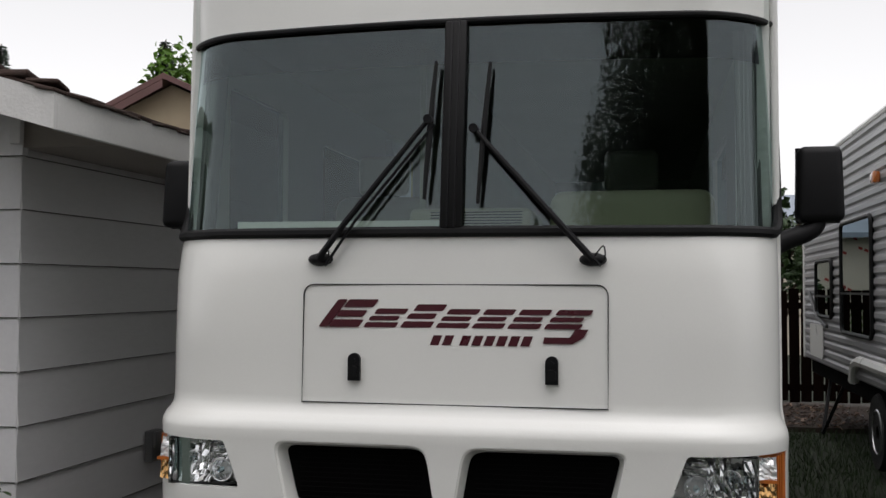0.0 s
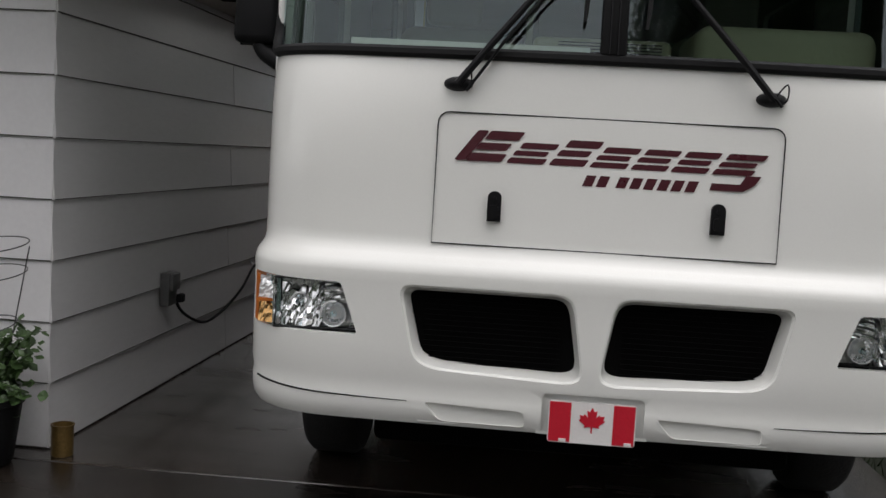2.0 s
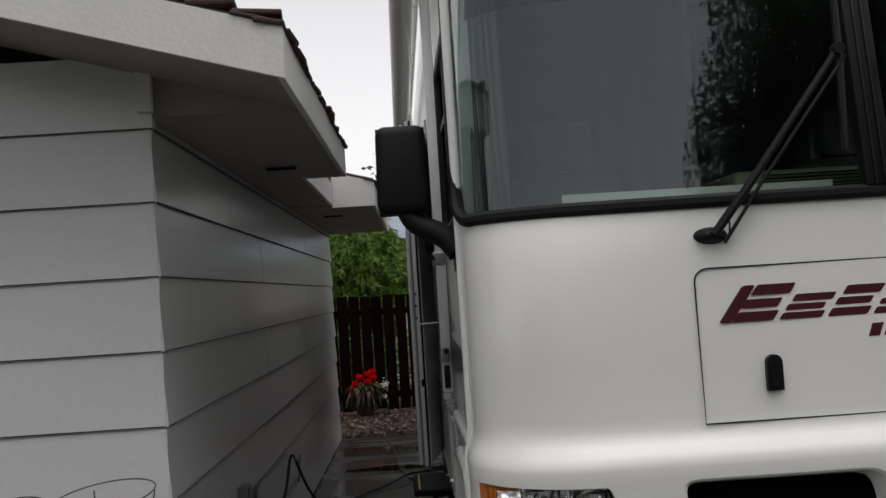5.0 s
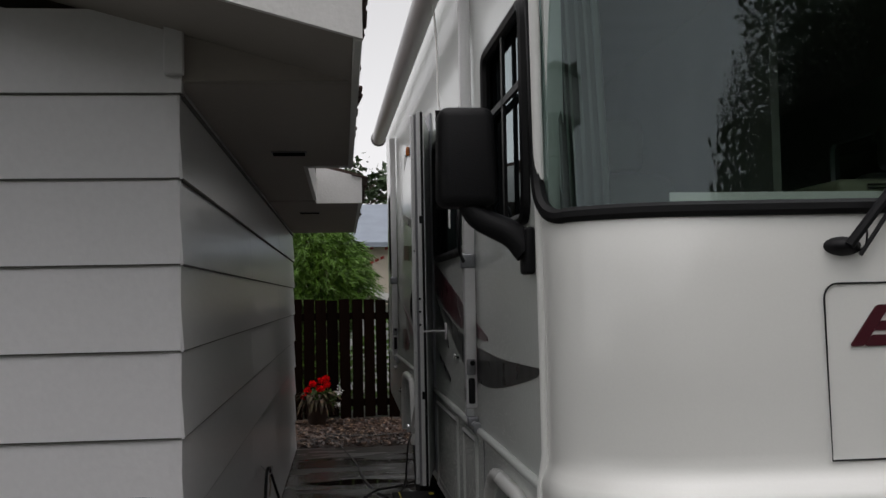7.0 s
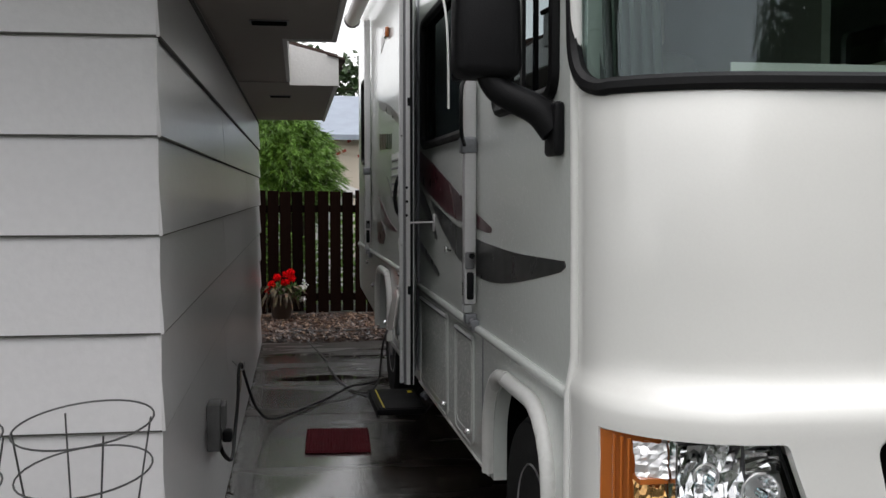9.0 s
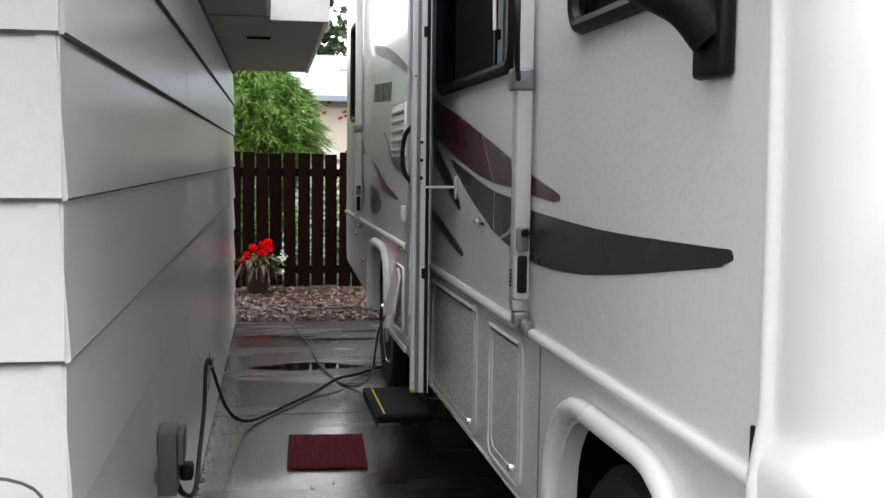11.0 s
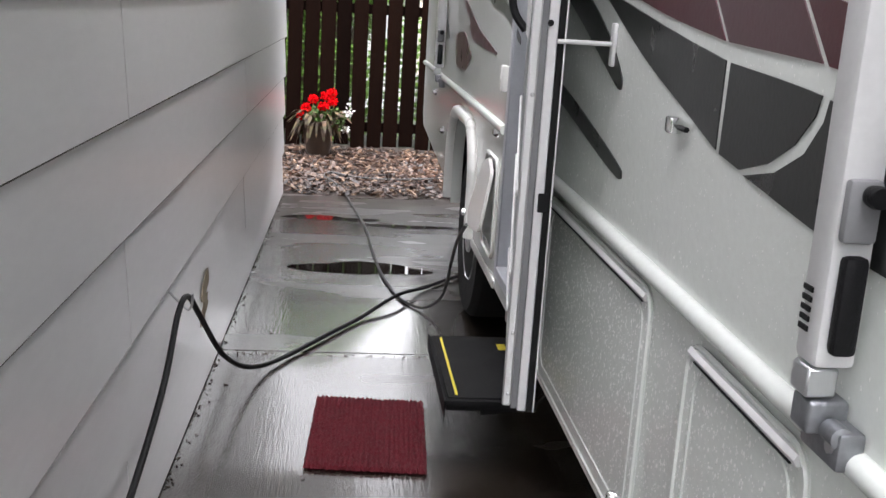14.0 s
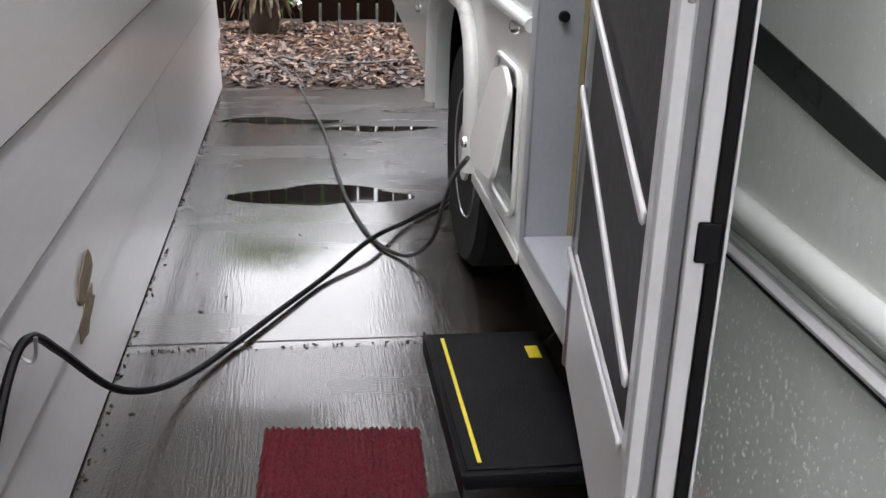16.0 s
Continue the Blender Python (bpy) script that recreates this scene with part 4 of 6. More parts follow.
side_pts = [(SEAM + 0.002, SKIRT), (5.93, SKIRT), (5.96, SKIRT + 0.055), (REAR - 0.10, 0.60), (REAR - 0.03, 0.68), (REAR, 1.05), (REAR, 3.15), (REAR - 0.1, 3.24), (0.95, 3.24), (SEAM + 0.35, 3.22), (SEAM + 0.002, 2.95)]
DOOR_Y0, DOOR_Y1, DOOR_Z0, DOOR_Z1 = 3.615, 4.245, 0.545, 2.58
WINDOWS = [("cab", 0.68, 1.47, 1.80, 2.50), ("dinette", 2.08, 3.34, 1.765, 2.42), ("bath", 6.88, 7.35, 1.79, 2.52)]
for side, x0, x1 in ((-1, RL, RL + 0.05), (1, RR - 0.05, RR)):
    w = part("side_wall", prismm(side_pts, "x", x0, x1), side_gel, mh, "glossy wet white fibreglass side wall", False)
    for a in (ARCH_F, ARCH_R):
        cut(w, prismm(arch_pts(*a), "x", x0 - 0.1, x1 + 0.1))
    for nm, y0, y1, z0, z1 in WINDOWS:
        cut(w, prismm(rounded(y0, z0, y1, z1, 0.05), "x", x0 - 0.1, x1 + 0.1))
    if side < 0:
        cut(w, boxm(x0 - 0.1, DOOR_Y0, DOOR_Z0, x1 + 0.1, DOOR_Y1, DOOR_Z1))
        cut(w, prismm(rounded(4.44, 0.56, 4.70, 0.84, 0.03), "x", x0 - 0.1, x1 + 0.1))
    out = x0 if side < 0 else x1
    seam_x = CL if side < 0 else CR
    for c, h, top in (ARCH_F, ARCH_R):
        line = [(out + side * 0.012, y, z) for y, z in arch_pts(c, h, top, 0.028)[1:]]
        line = [(out + side * 0.012, c + h + 0.028, 0.47)] + line[1:] + [(out + side * 0.012, c - h - 0.028, 0.47)]
        part("arch_flare", tubem(line, 0.027, 16), trim_white, mh, "rounded white wheel-arch flare")
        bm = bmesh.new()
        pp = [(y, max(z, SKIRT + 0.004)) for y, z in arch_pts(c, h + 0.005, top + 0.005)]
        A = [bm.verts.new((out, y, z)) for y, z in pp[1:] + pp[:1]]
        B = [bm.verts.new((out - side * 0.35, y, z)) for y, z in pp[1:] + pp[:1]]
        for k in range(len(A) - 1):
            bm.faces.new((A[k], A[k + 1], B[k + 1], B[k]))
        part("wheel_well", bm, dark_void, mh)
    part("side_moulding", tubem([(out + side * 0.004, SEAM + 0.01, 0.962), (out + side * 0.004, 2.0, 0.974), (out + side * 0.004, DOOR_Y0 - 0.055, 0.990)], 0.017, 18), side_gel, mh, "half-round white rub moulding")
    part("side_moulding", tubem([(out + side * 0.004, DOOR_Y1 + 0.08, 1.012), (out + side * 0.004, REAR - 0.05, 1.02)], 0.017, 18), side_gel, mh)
    part("cap_seam", tubem([(seam_x + side * 0.018, SEAM + 0.005, 0.5), (seam_x + side * 0.016, SEAM + 0.005, 0.99), (seam_x, SEAM + 0.005, 1.09), (seam_x, SEAM + 0.01, 1.4), (seam_x, SEAM + 0.03, 2.0), (seam_x, SEAM + 0.06, 2.9)], 0.016, 14), trim_white, mh, "white seam moulding")
    part("skirt_rail", boxm(min(out, out + side * 0.008), 1.60, SKIRT - 0.004, max(out, out + side * 0.008), 3.55, SKIRT + 0.008, 0.003, 1), trim_white, mh)
    part("skirt_rail", boxm(min(out, out + side * 0.008), 4.33, SKIRT - 0.004, max(out, out + side * 0.008), 4.99, SKIRT + 0.03, 0.003, 1), trim_white, mh)
    for nm, y0, y1, z0, z1 in WINDOWS:
        wf = part("side_window", tubem([(out + side * 0.006, y, z) for y, z in rounded(y0, z0, y1, z1, 0.06)], 0.022, 8, True), black_rubber, mh, "dark tinted sliding window with a black frame")
        pn = part("pane", prismm(rounded(y0, z0, y1, z1, 0.05), "x", out - side * 0.02, out - side * 0.015), side_glass, wf)
        pn.visible_shadow = False
        if nm == "cab":
            part("slider_bar", boxm(min(out, out + side * 0.012), (y0 + y1) / 2 - 0.015, z0, max(out, out + side * 0.012), (y0 + y1) / 2 + 0.015, z1), black_rubber, wf)
            part("vent_bar", boxm(min(out, out + side * 0.012), y0, z0 + (z1 - z0) * 0.62, max(out, out + side * 0.012), y1, z0 + (z1 - z0) * 0.62 + 0.025), black_rubber, wf)
part("rear_wall", boxm(RL + 0.01, REAR - 0.06, 1.06, RR - 0.01, REAR - 0.004, 3.2, 0.02, 2), side_gel, mh)
part("rear_skirt", prismm([(REAR - 0.14, 0.615), (REAR - 0.11, 0.61), (REAR - 0.045, 0.69), (REAR - 0.02, 1.055), (REAR - 0.06, 1.055)], "x", RL + 0.052, RR - 0.052), side_gel, mh)
bm = bmesh.new()
prism(bm, [(RL + 0.02, 3.18), (RL + 0.06, 3.25), (RL + 0.3, 3.30), (RR - 0.3, 3.30), (RR - 0.06, 3.25), (RR - 0.02, 3.18)], "y", 0.74, REAR - 0.03)
part("roof", bm, trim_white, mh)
# chassis block added to shut out light below; near-black for the underbody shade
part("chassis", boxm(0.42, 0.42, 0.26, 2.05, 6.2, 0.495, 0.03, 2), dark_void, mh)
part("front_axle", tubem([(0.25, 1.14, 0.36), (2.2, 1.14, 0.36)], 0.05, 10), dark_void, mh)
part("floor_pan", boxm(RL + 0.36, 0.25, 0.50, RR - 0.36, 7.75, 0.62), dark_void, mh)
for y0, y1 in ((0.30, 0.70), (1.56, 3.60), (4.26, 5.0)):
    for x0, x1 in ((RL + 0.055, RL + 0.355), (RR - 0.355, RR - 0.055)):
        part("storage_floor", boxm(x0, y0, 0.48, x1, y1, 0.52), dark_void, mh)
# wheels
def wheel(x, y, r, side):
    w = part("wheel", lathem([(r * 0.60, -0.11), (r * 0.93, -0.12), (r, -0.09), (r, 0.09), (r * 0.93, 0.12), (r * 0.60, 0.11)], (x, y, r), "x", 40), tyre_mat, mh, "black tyre on a bright steel wheel")
    part("rim", lathem([(r * 0.60, side * 0.10), (r * 0.56, side * 0.115), (r * 0.50, side * 0.06), (r * 0.30, side * 0.05), (r * 0.24, side * 0.12), (0.002, side * 0.13)], (x, y, r), "x", 32), steel, w)
    for k in range(8):
        a = 2 * math.pi * k / 8
        part("lug_nut", lathem([(0.014, side * 0.05), (0.014, side * 0.085), (0.006, side * 0.095)], (x, y + r * 0.36 * math.cos(a), r + r * 0.36 * math.sin(a)), "x", 6), chrome, w)


for x, s in ((0.165, -1), (RR - 0.16, 1)):
    wheel(x, 1.14, 0.385, s)
    wheel(x, 5.46, 0.395, s)

# graphics on the side, 2 mm vinyl
def vinyl(pts, m, label="", per=5, dx=0.0025):
    p = part("side_graphic", prismm(pts, "x", RL - dx, RL - 0.0003), m, mh, label)
    return p


def band(top, bottom, per=5):
    t = [(v.x, v.y) for v in smooth_line([(a, b, 0) for a, b in top], per)]
    o = [(v.x, v.y) for v in smooth_line([(a, b, 0) for a, b in bottom], per)]
    return t + o[::-1]


GREY_TOP = [(0.585, 1.312), (0.60, 1.324), (0.68, 1.322), (1.19, 1.313), (1.60, 1.320), (1.89, 1.330), (2.0, 1.345)]
GREY_LOW = [(0.588, 1.306), (0.62, 1.296), (0.68, 1.283), (1.18, 1.215), (1.52, 1.184), (1.88, 1.181), (2.226, 1.217)]
grey = band(GREY_TOP, GREY_LOW)
cut_at = grey.index(min(grey, key=lambda p: abs(p[0] - 2.226) + abs(p[1] - 1.217)))
vinyl(grey[:cut_at] + [(2.008, 1.318), (2.048, 1.274), (2.125, 1.238)] + grey[cut_at:], charcoal, "sweeping charcoal vinyl swoosh")
vinyl(band([(2.022, 1.348), (2.09, 1.354), (2.20, 1.361), (2.325, 1.368)], [(2.245, 1.222), (2.275, 1.226), (2.30, 1.229), (2.328, 1.232)]) + [(2.150, 1.246), (2.078, 1.281), (2.032, 1.322)], charcoal)
vinyl(band([(2.345, 1.370), (2.55, 1.396), (2.80, 1.432), (3.11, 1.478)], [(2.345, 1.236), (2.52, 1.283), (2.78, 1.354), (3.10, 1.464)]), charcoal)
vinyl(band([(1.583, 1.374), (1.602, 1.387), (1.79, 1.417), (2.02, 1.461), (2.115, 1.479)], [(1.586, 1.366), (1.64, 1.362), (1.78, 1.367), (1.92, 1.375), (2.015, 1.383)]), maroon, "pointed maroon vinyl sweep")
vinyl(band([(2.132, 1.482), (2.28, 1.513), (2.43, 1.543), (2.515, 1.560)], [(2.032, 1.385), (2.13, 1.389), (2.24, 1.393), (2.342, 1.397)]), maroon_grey)
vinyl(band([(2.532, 1.563), (2.80, 1.615), (3.10, 1.672), (3.55, 1.752)], [(2.358, 1.398), (2.65, 1.430), (3.05, 1.492), (3.55, 1.585)]), maroon)
vinyl(band([(2.842, 1.114), (2.86, 1.124), (3.0, 1.155), (3.30, 1.212), (3.55, 1.252)], [(2.842, 1.104), (2.875, 1.101), (3.02, 1.120), (3.30, 1.166), (3.55, 1.206)]), charcoal)
vinyl(band([(2.905, 1.285), (2.92, 1.310), (3.05, 1.385), (3.30, 1.480), (3.50, 1.55)], [(2.908, 1.277), (2.94, 1.279), (3.06, 1.318), (3.30, 1.398), (3.50, 1.46)]), charcoal)
vinyl(band([(4.16, 1.33), (4.53, 1.45), (4.89, 1.50), (5.30, 1.64)], [(4.16, 1.31), (4.53, 1.40), (4.89, 1.44), (5.30, 1.63)]), charcoal)
vinyl(band([(4.66, 1.26), (5.2, 1.33), (5.6, 1.42), (6.01, 1.49)], [(4.66, 1.25), (5.1, 1.26), (5.43, 1.28), (5.55, 1.36)]), maroon)
vinyl(soft_poly([(5.40, 1.20), (5.63, 1.12), (6.01, 1.12), (6.06, 1.28), (5.7, 1.30)], 0.05), maroon)
vinyl(band([(4.15, 1.90), (4.6, 2.03), (5.14, 2.14), (5.9, 2.24)], [(4.15, 1.89), (4.73, 2.00), (5.25, 2.09), (5.85, 2.18)]), warm_grey, "taupe vinyl crescent")
vinyl(band([(6.41, 1.53), (6.75, 1.67), (7.15, 1.78)], [(6.41, 1.51), (6.85, 1.60), (7.15, 1.76)]), charcoal)
vinyl(band([(6.43, 1.26), (6.75, 1.42), (7.04, 1.55)], [(6.43, 1.24), (6.85, 1.36), (7.04, 1.53)]), charcoal)
vinyl(band([(5.0, 2.66), (5.3, 2.70), (5.7, 2.68)], [(5.0, 2.66), (5.3, 2.65), (5.7, 2.58)]), warm_grey)
for k in range(7):
    part("side_badge_bar", prismm([(5.86 - k * 0.125, 1.855 - k * 0.005), (5.765 - k * 0.125, 1.850 - k * 0.005), (5.745 - k * 0.125, 1.965 - k * 0.006), (5.84 - k * 0.125, 1.97 - k * 0.006)], "x", RL - 0.003, RL - 0.0004), maroon if k < 4 else charcoal, mh)
# cargo hatches under the moulding
def hatch(y0, y1, z0, z1):
    h = part("cargo_hatch", prismm(rounded(y0, z0, y1, z1, 0.05), "x", RL - 0.006, RL - 0.0005), side_gel, mh, "rain-beaded white cargo hatch with rounded corners")
    part("hatch_frame", tubem([(RL - 0.007, y, z) for y, z in rounded(y0, z0, y1, z1, 0.05)], 0.0045, 6, True), side_gel, h)
    part("hatch_inner", tubem([(RL - 0.007, y, z) for y, z in rounded(y0 + 0.04, z0 + 0.035, y1 - 0.04, z1 - 0.035, 0.045)], 0.0025, 6, True), side_gel, h)
    part("hatch_rail", tubem([(RL - 0.009, y0 + 0.02, z1 - 0.015), (RL - 0.009, y1 - 0.02, z1 - 0.015)], 0.009, 6), alu_white, h)
    part("hinge_gap", tubem([(RL - 0.012, y0 + 0.04, z1 - 0.026), (RL - 0.012, y1 - 0.04, z1 - 0.026)], 0.0022, 6), black_rubber, h)
    part("hatch_lock", lathem([(0.012, 0.0), (0.012, -0.012), (0.008, -0.018)], (RL - 0.006, y0 + 0.09, z0 + 0.045), "x", 12), chrome, h)


hatch(2.545, 3.47, 0.462, 0.950)
hatch(1.905, 2.335, 0.478, 0.938)
part("panel_seam", boxm(RL - 0.004, 1.73, 0.46, RL - 0.0004, 1.733, 0.97), grey_plastic, mh)
# round knob, stay, markers, locks
k = part("side_catch", boxm(RL - 0.024, 2.505, 1.238, RL - 0.0005, 2.534, 1.266, 0.004, 2), chrome, mh)
part("catch_pin", tubem([(RL - 0.008, 2.504, 1.250), (RL - 0.008, 2.465, 1.250)], 0.005, 6), black_plastic, k)
st = part("door_stay", tubem([(RL, 2.99, 1.364), (-0.125, 2.975, 1.364)], 0.005, 8), alu_white, mh, "white T-shaped door holdback")
part("stay_plate", boxm(RL - 0.01, 2.976, 1.318, RL - 0.0005, 3.004, 1.408, 0.004, 2), alu_white, st)
mk = part("corner_badge", boxm(RL - 0.008, 0.462, 0.985, RL - 0.0005, 0.492, 1.05, 0.002, 1), black_plastic, mh)
for y, z in ((4.49, 0.984), (6.45, 0.74), (7.0, 0.9)):
    part("compartment_lock", lathem([(0.02, 0.0), (0.018, -0.012), (0.01, -0.02)], (RL, y, z), "x", 14), chrome, mh)
am = part("clearance_lamp", boxm(RL - 0.03, 5.12, 2.62, RL - 0.0005, 5.26, 2.69, 0.012, 3), amber, mh, "amber clearance lamp")
# grey vent louvres behind the door
lv = part("fridge_vent", boxm(RL - 0.012, 4.35, 1.49, RL - 0.0025, 4.89, 1.78, 0.01, 2), trim_white, mh, "white louvred refrigerator vent")
for kk in range(5):
    part("louvre", boxm(RL - 0.022, 4.39, 1.515 + kk * 0.052, RL - 0.0125, 4.85, 1.53 + kk * 0.052, 0.003, 1), grey_plastic, lv)
part("door_light", boxm(RL - 0.026, 4.34, 1.14, RL - 0.0005, 4.40, 1.23, 0.008, 2), trim_white, mh)
# service flap for the power cord, hanging open a little
fl = part("service_flap", prismm(soft_poly([(4.42, 0.625), (4.43, 0.84), (4.53, 0.885), (4.65, 0.85), (4.75, 0.64), (4.67, 0.595)], 0.03), "x", RL - 0.047, RL - 0.034), gelcoat, mh, "white flap over the power inlet")
for v in fl.data.vertices:
    v.co.x -= max(0.0, (0.86 - v.co.z)) * 0.16 - 0.022
part("flap_lock", lathem([(0.016, 0), (0.015, -0.010), (0.006, -0.014)], (RL - 0.075, 4.715, 0.64), "x", 14), chrome, fl)
part("flap_frame", tubem([(RL - 0.006, y, z) for y, z in rounded(4.40, 0.53, 4.70, 0.89, 0.05)], 0.008, 6, True), gelcoat, fl)
part("inlet_box", boxm(RL + 0.045, 4.42, 0.54, RL + 0.06, 4.72, 0.86), dark_void, fl)

# doorway: jambs, sill, dark inside
fr = part("door_frame", boxm(RL - 0.012, DOOR_Y1 - 0.004, 0.505, RL + 0.10, DOOR_Y1 + 0.05, 2.66, 0.004, 1), grey_frame, mh, "aluminium entry door frame")
part("frame_front", boxm(RL - 0.012, DOOR_Y0 - 0.05, 0.505, RL + 0.10, DOOR_Y0 + 0.004, 2.66, 0.004, 1), grey_frame, fr)
part("frame_top", boxm(RL - 0.012, DOOR_Y0 + 0.005, 2.572, RL + 0.10, DOOR_Y1 - 0.005, 2.66, 0.004, 1), grey_frame, fr)
part("door_sill", boxm(RL - 0.015, DOOR_Y0 + 0.005, 0.508, RL + 0.22, DOOR_Y1 - 0.005, 0.5485, 0.004, 1), grey_frame, fr)
part("foam_seal", boxm(RL + 0.088, DOOR_Y1 - 0.010, 0.55, RL + 0.098, DOOR_Y1 - 0.0045, 2.57), seal_tan, fr)
part("strike_bolt", lathem([(0.013, 0), (0.011, -0.012)], (RL + 0.045, DOOR_Y1 - 0.004, 1.045), "y", 10), black_plastic, fr)
part("stairwell", boxm(RL + 0.221, DOOR_Y0 + 0.01, 0.30, RL + 0.8, DOOR_Y1 - 0.01, 0.52), dim_cloth, mh)
part("inner_step", boxm(RL + 0.45, DOOR_Y0 - 0.3, 0.521, RL + 0.9, DOOR_Y1 + 0.3, 0.80, 0.01, 2), dim_cloth, mh)
part("inner_partition", boxm(RL + 0.92, 0.9, 0.57, RL + 0.95, 7.6, 3.1), dim_cloth, mh)

# entry door swung back almost flat, with its screen door
HINGE, FREE = Vector((-0.032, 3.63, 0)), Vector((-0.138, 2.992, 0))
dd = (FREE - HINGE).normalized()
dn = Vector((dd.y, -dd.x, 0))
if dn.x > 0:
    dn = -dn
DW = (FREE - HINGE).length


def on_door(bm):
    """Places a mesh drawn with x along the leaf from the hinge, y outwards."""
    for v in bm.verts:
        p = HINGE + dd * v.co.x + dn * v.co.y
        v.co.x, v.co.y = p.x, p.y
    return bm


door = part("entry_door", on_door(boxm(0, -0.030, 0.537, DW, 0.003, 2.56, 0.006, 1)), side_gel, mh, "entry door swung open against the side with its screen door")
part("door_edge_trim", on_door(boxm(DW + 0.0005, -0.031, 0.537, DW + 0.008, -0.017, 2.56, 0.002, 1)), black_rubber, door)
part("skin_edge", on_door(boxm(DW + 0.0005, -0.0345, 0.537, DW + 0.009, -0.0315, 2.56)), alu_white, door)
part("door_gasket", on_door(boxm(DW - 0.03, 0.0045, 0.537, DW - 0.006, 0.018, 2.55)), grey_plastic, door)
part("door_edge_channel", on_door(boxm(DW + 0.0005, -0.0165, 0.537, DW + 0.007, 0.004, 2.56, 0.002, 1)), alu_white, door)
for z in (1.02, 1.97):
    part("strike_plate", on_door(boxm(DW + 0.0072, -0.028, z - 0.021, DW + 0.0095, -0.004, z + 0.021, 0.002, 1)), black_plastic, door)
for z in (1.40, 1.47, 1.54):
    part("door_lock", on_door(lathem([(0.007, DW + 0.007), (0.006, DW + 0.012), (0.004, DW + 0.014)], (0, 0, z), "x", 12)), black_plastic, door)
for z in (0.575, 0.72, 1.25, 1.8, 2.3):
    part("door_screw", on_door(lathem([(0.005, DW + 0.0045), (0.003, DW + 0.007)], (0, 0.026, z), "x", 8)), steel, door)
sd = part("screen_door", on_door(boxm(DW - 0.030, 0.0185, 0.545, DW + 0.004, 0.039, 2.54, 0.004, 1)), alu_white, door, "white aluminium screen door with horizontal bars")
part("screen_stile", on_door(boxm(0.0, 0.0185, 0.545, 0.022, 0.039, 2.54, 0.004, 1)), alu, sd)
part("kick_panel", on_door(boxm(0.0225, 0.022, 0.545, DW - 0.0305, 0.034, 0.757, 0.003, 1)), alu_white, sd)
part("screen_mesh", on_door(boxm(0.0225, 0.026, 0.758, DW - 0.0305, 0.030, 2.50)), screen_mesh, sd)
for z, rise in ((0.757, 0.012), (1.030, -0.19), (1.190, -0.165)):
    bm = boxm(0.012, 0.0395, z - 0.009, DW - 0.024, 0.046, z + 0.009, 0.003, 1)
    for v in bm.verts:
        v.co.z += rise * v.co.x / DW
    part("screen_bar", on_door(bm), alu_white, sd)
part("slide_panel", on_door(boxm(0.06, 0.0395, 1.36, DW - 0.036, 0.045, 1.72, 0.004, 1)), alu_white, sd)
part("grab_handle", on_door(tubem(smooth_line([(0.12, 0.046, 1.37), (0.11, 0.08, 1.42), (0.11, 0.088, 1.50), (0.12, 0.076, 1.58), (0.13, 0.046, 1.62)], 5), 0.011, 8)), black_plastic, sd)

# awning: roller, two arms, lower brackets
aw = part("awning", tubem([(-0.135, 1.72, 3.02), (-0.135, 6.85, 3.02)], 0.062, 16), alu_white, mh, "rolled white awning with long support arms")
for y in (1.72, 6.85):
    part("roller_end", lathem([(0.07, -0.02), (0.072, 0.02), (0.05, 0.035)], (-0.135, y, 3.02), "y", 18), grey_plastic, aw)


def awning_arm(y):
    a = part("awning_arm", boxm(-0.086, y - 0.026, 1.09, -0.038, y + 0.026, 2.98, 0.008, 2), alu_white, mh, "white extruded awning arm with a grey latch")
    part("inner_arm", boxm(-0.088, y - 0.02, 1.055, -0.052, y + 0.02, 1.089, 0.003, 1), alu, a)
    part("foot", boxm(-0.082, y - 0.022, 1.012, -0.034, y + 0.022, 1.052, 0.006, 3), zinc, a)
    part("foot_knuckle", lathem([(0.008, -0.010), (0.013, -0.008), (0.013, 0.020), (0.008, 0.024)], (-0.056, y - 0.046, 1.022), "y", 16), zinc, a)
    part("wall_bracket", boxm(-0.062, y - 0.060, 0.985, -0.031, y + 0.030, 1.030, 0.005, 2), zinc, a)
    for q in (-0.055, 0.028):
        part("bracket_bolt", lathem([(0.008, -0.066), (0.008, -0.0625)], (0, y + q * 0.8, 1.010), "x", 8), steel, a)
    part("slider_latch", boxm(-0.084, y - 0.042, 1.232, -0.046, y - 0.0265, 1.30, 0.006, 2), grey_plastic, a)
    part("lever", boxm(-0.078, y - 0.046, 1.11, -0.05, y - 0.0265, 1.219, 0.007, 2), black_plastic, a)
    part("knob", lathem([(0.011, -0.010), (0.0125, 0.0), (0.011, 0.010)], (-0.062, y - 0.056, 1.285), "y", 14), black_plastic, a)
    part("elbow", boxm(-0.10, y - 0.034, 1.67, -0.036, y + 0.034, 1.735, 0.01, 3), zinc, a)
    for q in range(5):
        part("label_bar", boxm(-0.0885, y - 0.002, 1.125 + q * 0.011, -0.0863, y + 0.019, 1.131 + q * 0.011), black_rubber, a)
    for ob in [a] + list(a.children):
        for v in ob.data.vertices:
            v.co.x += 0.034
            if v.co.z < 1.5:
                v.co.z -= 0.02


